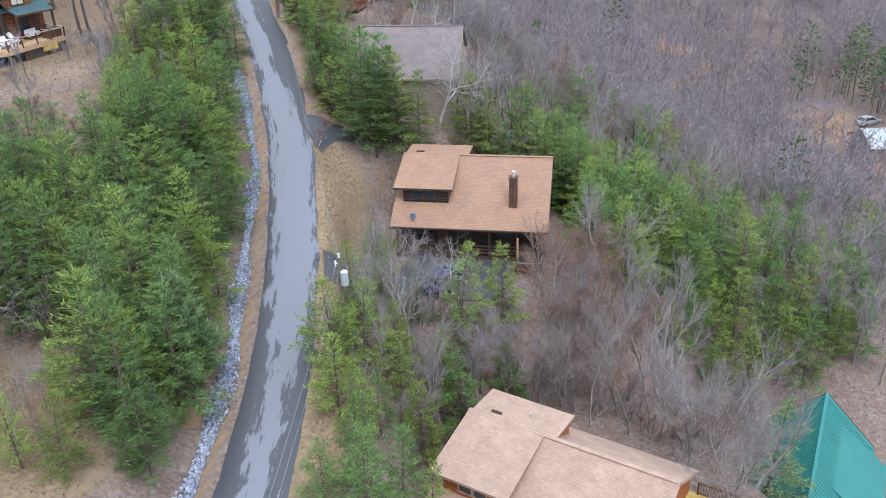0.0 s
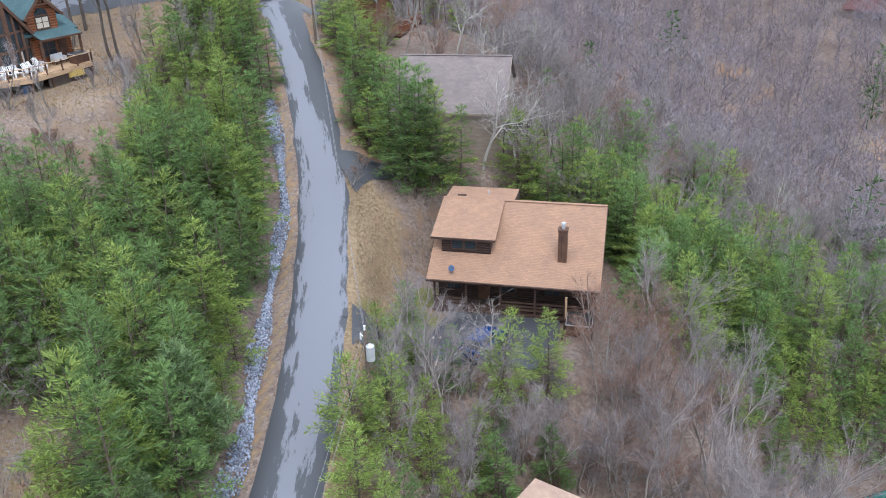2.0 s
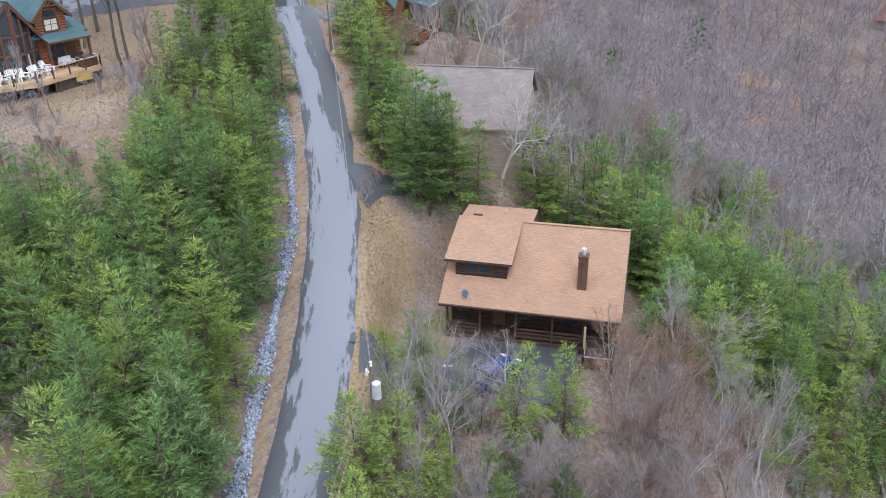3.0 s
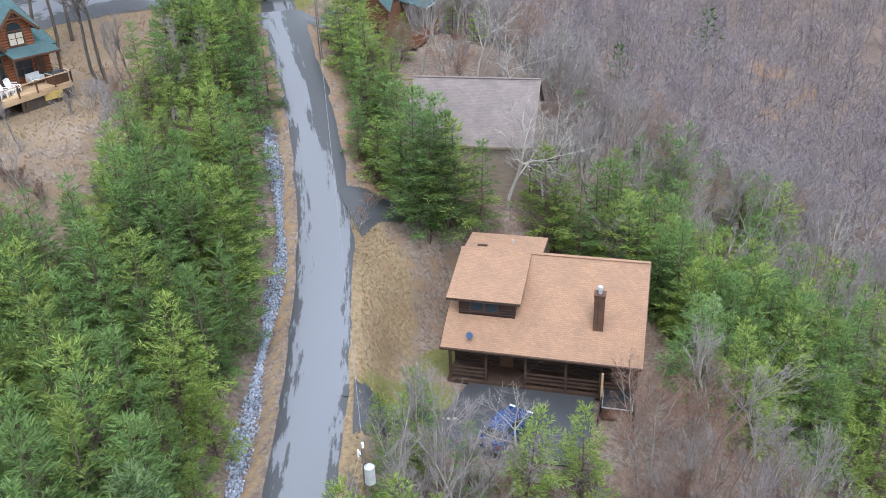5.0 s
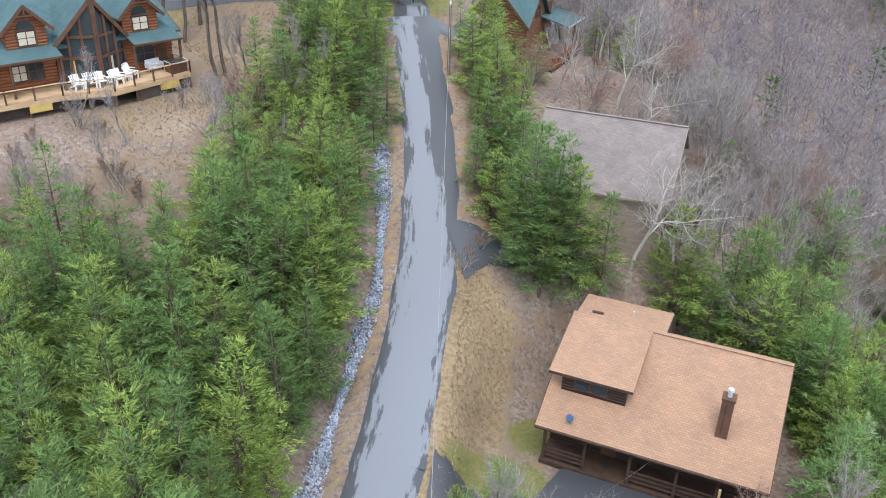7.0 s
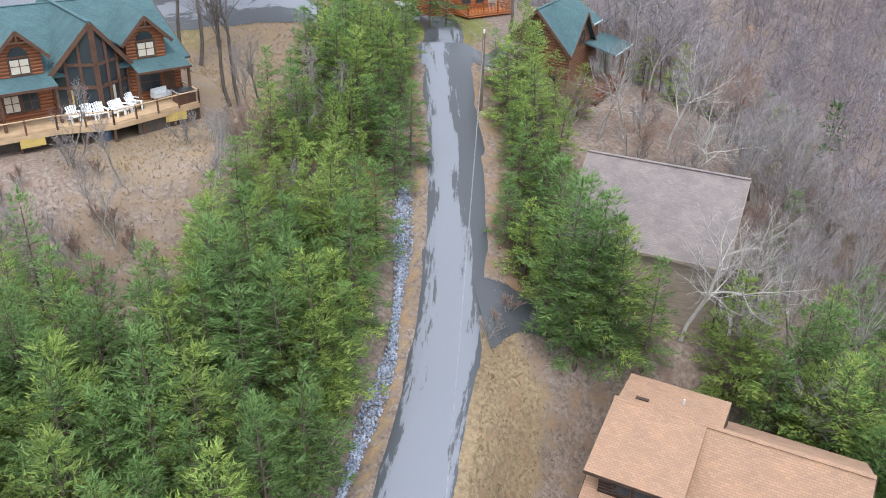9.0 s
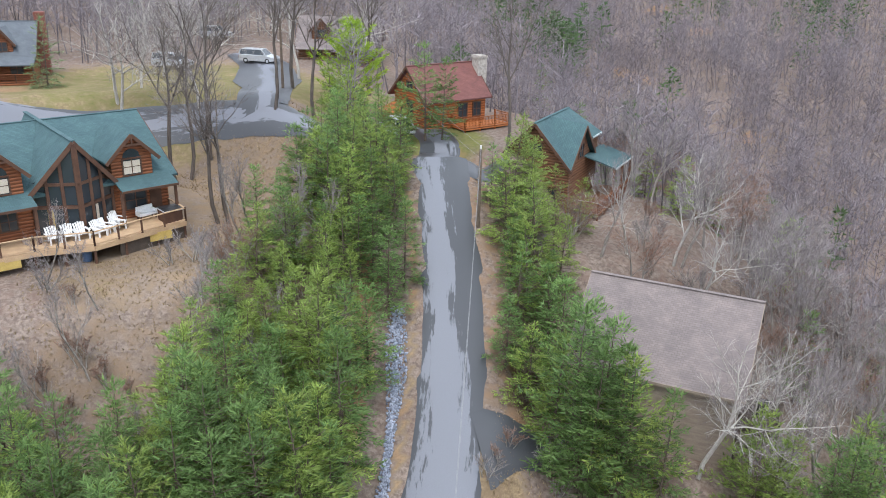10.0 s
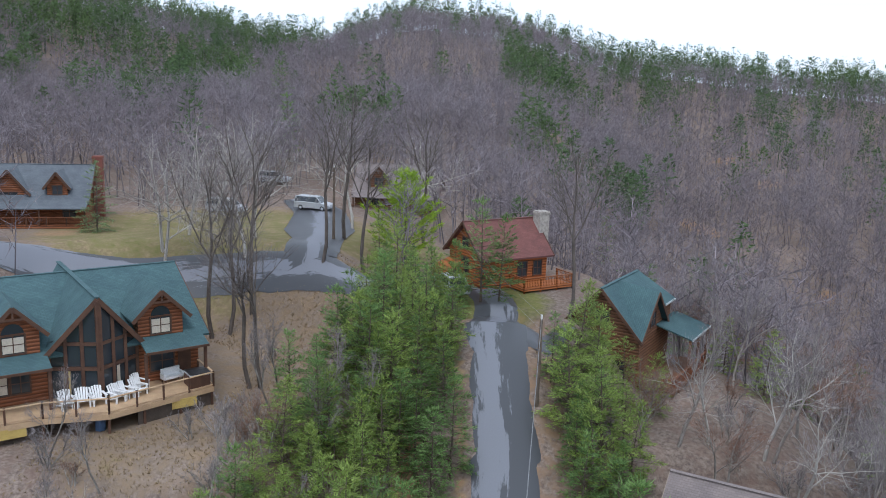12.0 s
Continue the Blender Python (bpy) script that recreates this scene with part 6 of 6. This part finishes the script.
# ---- cars ----
def car(m, paint, label, length=4.6, width=1.8, height=1.5, van=False):
    """A car from stations along its length: lower body, glazed cabin, wheels and lamps."""
    c = empty("car", m, label, "car")
    L, W = length / 2, width / 2
    low, belt = 0.28, 0.92 if not van else 1.0
    body = Shape()
    prof = [(-L, low + 0.1), (-L + 0.12, low), (L - 0.15, low), (L, low + 0.15), (L - 0.04, belt - 0.22), (L * 0.55, belt - 0.02), (-L * 0.6, belt + 0.04), (-L + 0.05, belt - 0.02)]
    rows = []
    for s, k in ((-1, 1.0), (-0.86, 1.03), (0.86, 1.03), (1, 1.0)):
        rows.append([(x * (0.985 if abs(s) == 1 else 1), s * W, low + (z - low) * (0.94 if abs(s) == 1 else k)) for x, z in prof])
    n = len(prof)
    body.add([p for r in rows for p in r], [(j * n + i, j * n + (i + 1) % n, (j + 1) * n + (i + 1) % n, (j + 1) * n + i) for j in range(3) for i in range(n)] + [tuple(range(n)), tuple(range(4 * n - 1, 3 * n - 1, -1))])
    part("body", body, paint, c)
    f, r = (L * 0.42, L * 0.12) if not van else (L * 0.55, L * 0.25)
    b0, b1 = (-L * 0.86, -L * 0.62) if not van else (-L * 0.97, -L * 0.9)
    glass, roof = Shape(), Shape()
    lo = [(f, -W * 0.9), (f, W * 0.9), (b0, W * 0.9), (b0, -W * 0.9)]
    hi = [(r, -W * 0.72), (r, W * 0.72), (b1, W * 0.72), (b1, -W * 0.72)]
    glass.add([(x, y, belt - 0.03) for x, y in lo] + [(x, y, height - 0.06) for x, y in hi], [(0, 1, 5, 4), (1, 2, 6, 5), (2, 3, 7, 6), (3, 0, 4, 7), (0, 3, 2, 1), (4, 5, 6, 7)])
    part("glazing", glass, GLASS, c, "dark car glazing")
    roof.add([(x * 1.03, y * 1.03, height - 0.07) for x, y in hi] + [(x * 0.94, y * 0.9, height) for x, y in hi], [(0, 1, 5, 4), (1, 2, 6, 5), (2, 3, 7, 6), (3, 0, 4, 7), (0, 3, 2, 1), (4, 5, 6, 7)])
    part("roof", roof, paint, c)
    for s in (-1, 1):
        part("pillar", Shape().beam((f * 0.98, s * W * 0.89, belt), (r, s * W * 0.73, height - 0.05), 0.07), paint, c)
        part("pillar", Shape().beam((b0, s * W * 0.89, belt), (b1, s * W * 0.73, height - 0.05), 0.1), paint, c)
        part("mirror", Shape().box(f * 0.8, s * (W + 0.02) - 0.08, belt, f * 0.8 + 0.12, s * (W + 0.02) + 0.08, belt + 0.14), paint, c)
        part("headlight", Shape().box(L - 0.16, s * W * 0.72 - 0.18, 0.62, L - 0.02, s * W * 0.72 + 0.18, 0.76), WHITE, c)
        part("tail_light", Shape().box(-L + 0.0, s * W * 0.78 - 0.14, 0.66, -L + 0.08, s * W * 0.78 + 0.14, 0.84), BRICK, c)
        for x in (L * 0.62, -L * 0.6):
            w = part("wheel", Shape().tube((x, s * (W - 0.2), 0.32), (x, s * (W + 0.01), 0.32), 0.32, 0.31, 18), TYRE, c)
            part("rim", Shape().tube((x, s * (W + 0.0), 0.32), (x, s * (W + 0.02), 0.32), 0.2, 0.17, 12), GREY_METAL, w)


car(CABIN @ pose(-1.3, -11.3, 0.1, 0, 0, 70), BLUE, "blue hatchback parked before the brown cabin", 4.0, 1.72, 1.45)
for x, y, a, p, lb in ((-78.3, 117.2, 20, SILVER, "silver people carrier on the far parking"), (-84.0, 108.5, 20, SILVER, "silver car half hidden by bare trees"), (-99.0, 128.0, 30, SILVER, "pale car parked up the far drive")):
    car(pose(x, y, gz_at(x, y) + 0.22, 0, 0, a), p, lb, 4.8, 1.85, 1.7, van=True)
x, y = -43.7, 100.6
car(pose(x, y, gz_at(x, y) + 0.2, 0, 0, 150), SILVER, "pale car parked by the orange log house", 4.6, 1.8, 1.55)


# ---- stones and curbs ----
def boulder_row():
    r = random.Random(5)
    for i in range(11):
        a = i / 10
        x, y = -9.6 + 2.6 * a + r.gauss(0, 0.1), 64.6 + 1.2 * a + r.gauss(0, 0.1)
        s = Shape()
        k = r.uniform(0.16, 0.28)
        bm = bmesh.new()
        bmesh.ops.create_icosphere(bm, subdivisions=2, radius=k)
        for v in bm.verts:
            v.co *= 1 + 0.3 * noise.noise(v.co * 5 + Vector((i, 0, 0)))
            v.co.z *= 0.7
        me = bpy.data.meshes.new("stone")
        bm.to_mesh(me)
        bm.free()
        me.materials.append(STONE)
        o = new("stone", me)
        o.location = (x, y, gz_at(x, y) + k * 0.3)
        tagged(o, "pale rough stone edging the drive", "stone", "stones edging the drive")


boulder_row()
# pale timber post and retaining wall beside the hot tub
wall = empty("retaining_wall", CABIN, "low dark timber wall beside the hot tub", "wall")
part("post", Shape().beam((4.05, -6.9, -0.3), (4.05, -6.9, 2.3), 0.14), DECK, wall)
part("post", Shape().beam((6.1, -8.9, -0.6), (6.1, -8.9, 1.2), 0.14), WOOD_TRIM, wall)
part("board", Shape().beam((4.05, -6.9, 0.2), (4.0, -9.2, 0.2), 0.08, 0.8), WOOD_TRIM, wall)
part("board", Shape().beam((6.1, -6.5, 0.2), (6.1, -8.9, 0.2), 0.08, 0.8), WOOD_TRIM, wall)


x, y = 43.0, 171.0
car(pose(x, y, gz_at(x, y) + 0.05, 0, 0, 40), SILVER, "pale car on the far dirt yard", 4.6, 1.8, 1.5)


# ---- dry grass tufts on the verges, the yard and the field ----
def tufts():
    rng = np.random.default_rng(9)
    n = 120000
    x, y = rng.uniform(-60, 0, n), rng.uniform(32, 100, n)
    st, gr, cl = cover(x, y)
    u, _ = road_frame(x, y)
    keep = (rng.random(n) < np.clip(st, 0, 0.8)) & ((u > 2.7) | (u < -5)) & (np.hypot(x + 3, y - 70) > 9.5)
    keep &= np.hypot(x + 57, y - 77) > 10.5
    x, y = x[keep], y[keep]
    c = np.stack([x, y, ground(x, y) - 0.02], 1)
    up = np.zeros_like(c) + (0, 0, 1.0)
    v, f = sprays(rng, c, up, 3, 0.2, 0.03, 0.2, 0.9)
    tagged(new("dry_grass", fast_mesh("dry_grass", v, f, DEAD_GRASS)), "tufts of dry straw-coloured winter grass", "grass", kind="stuff")


tufts()
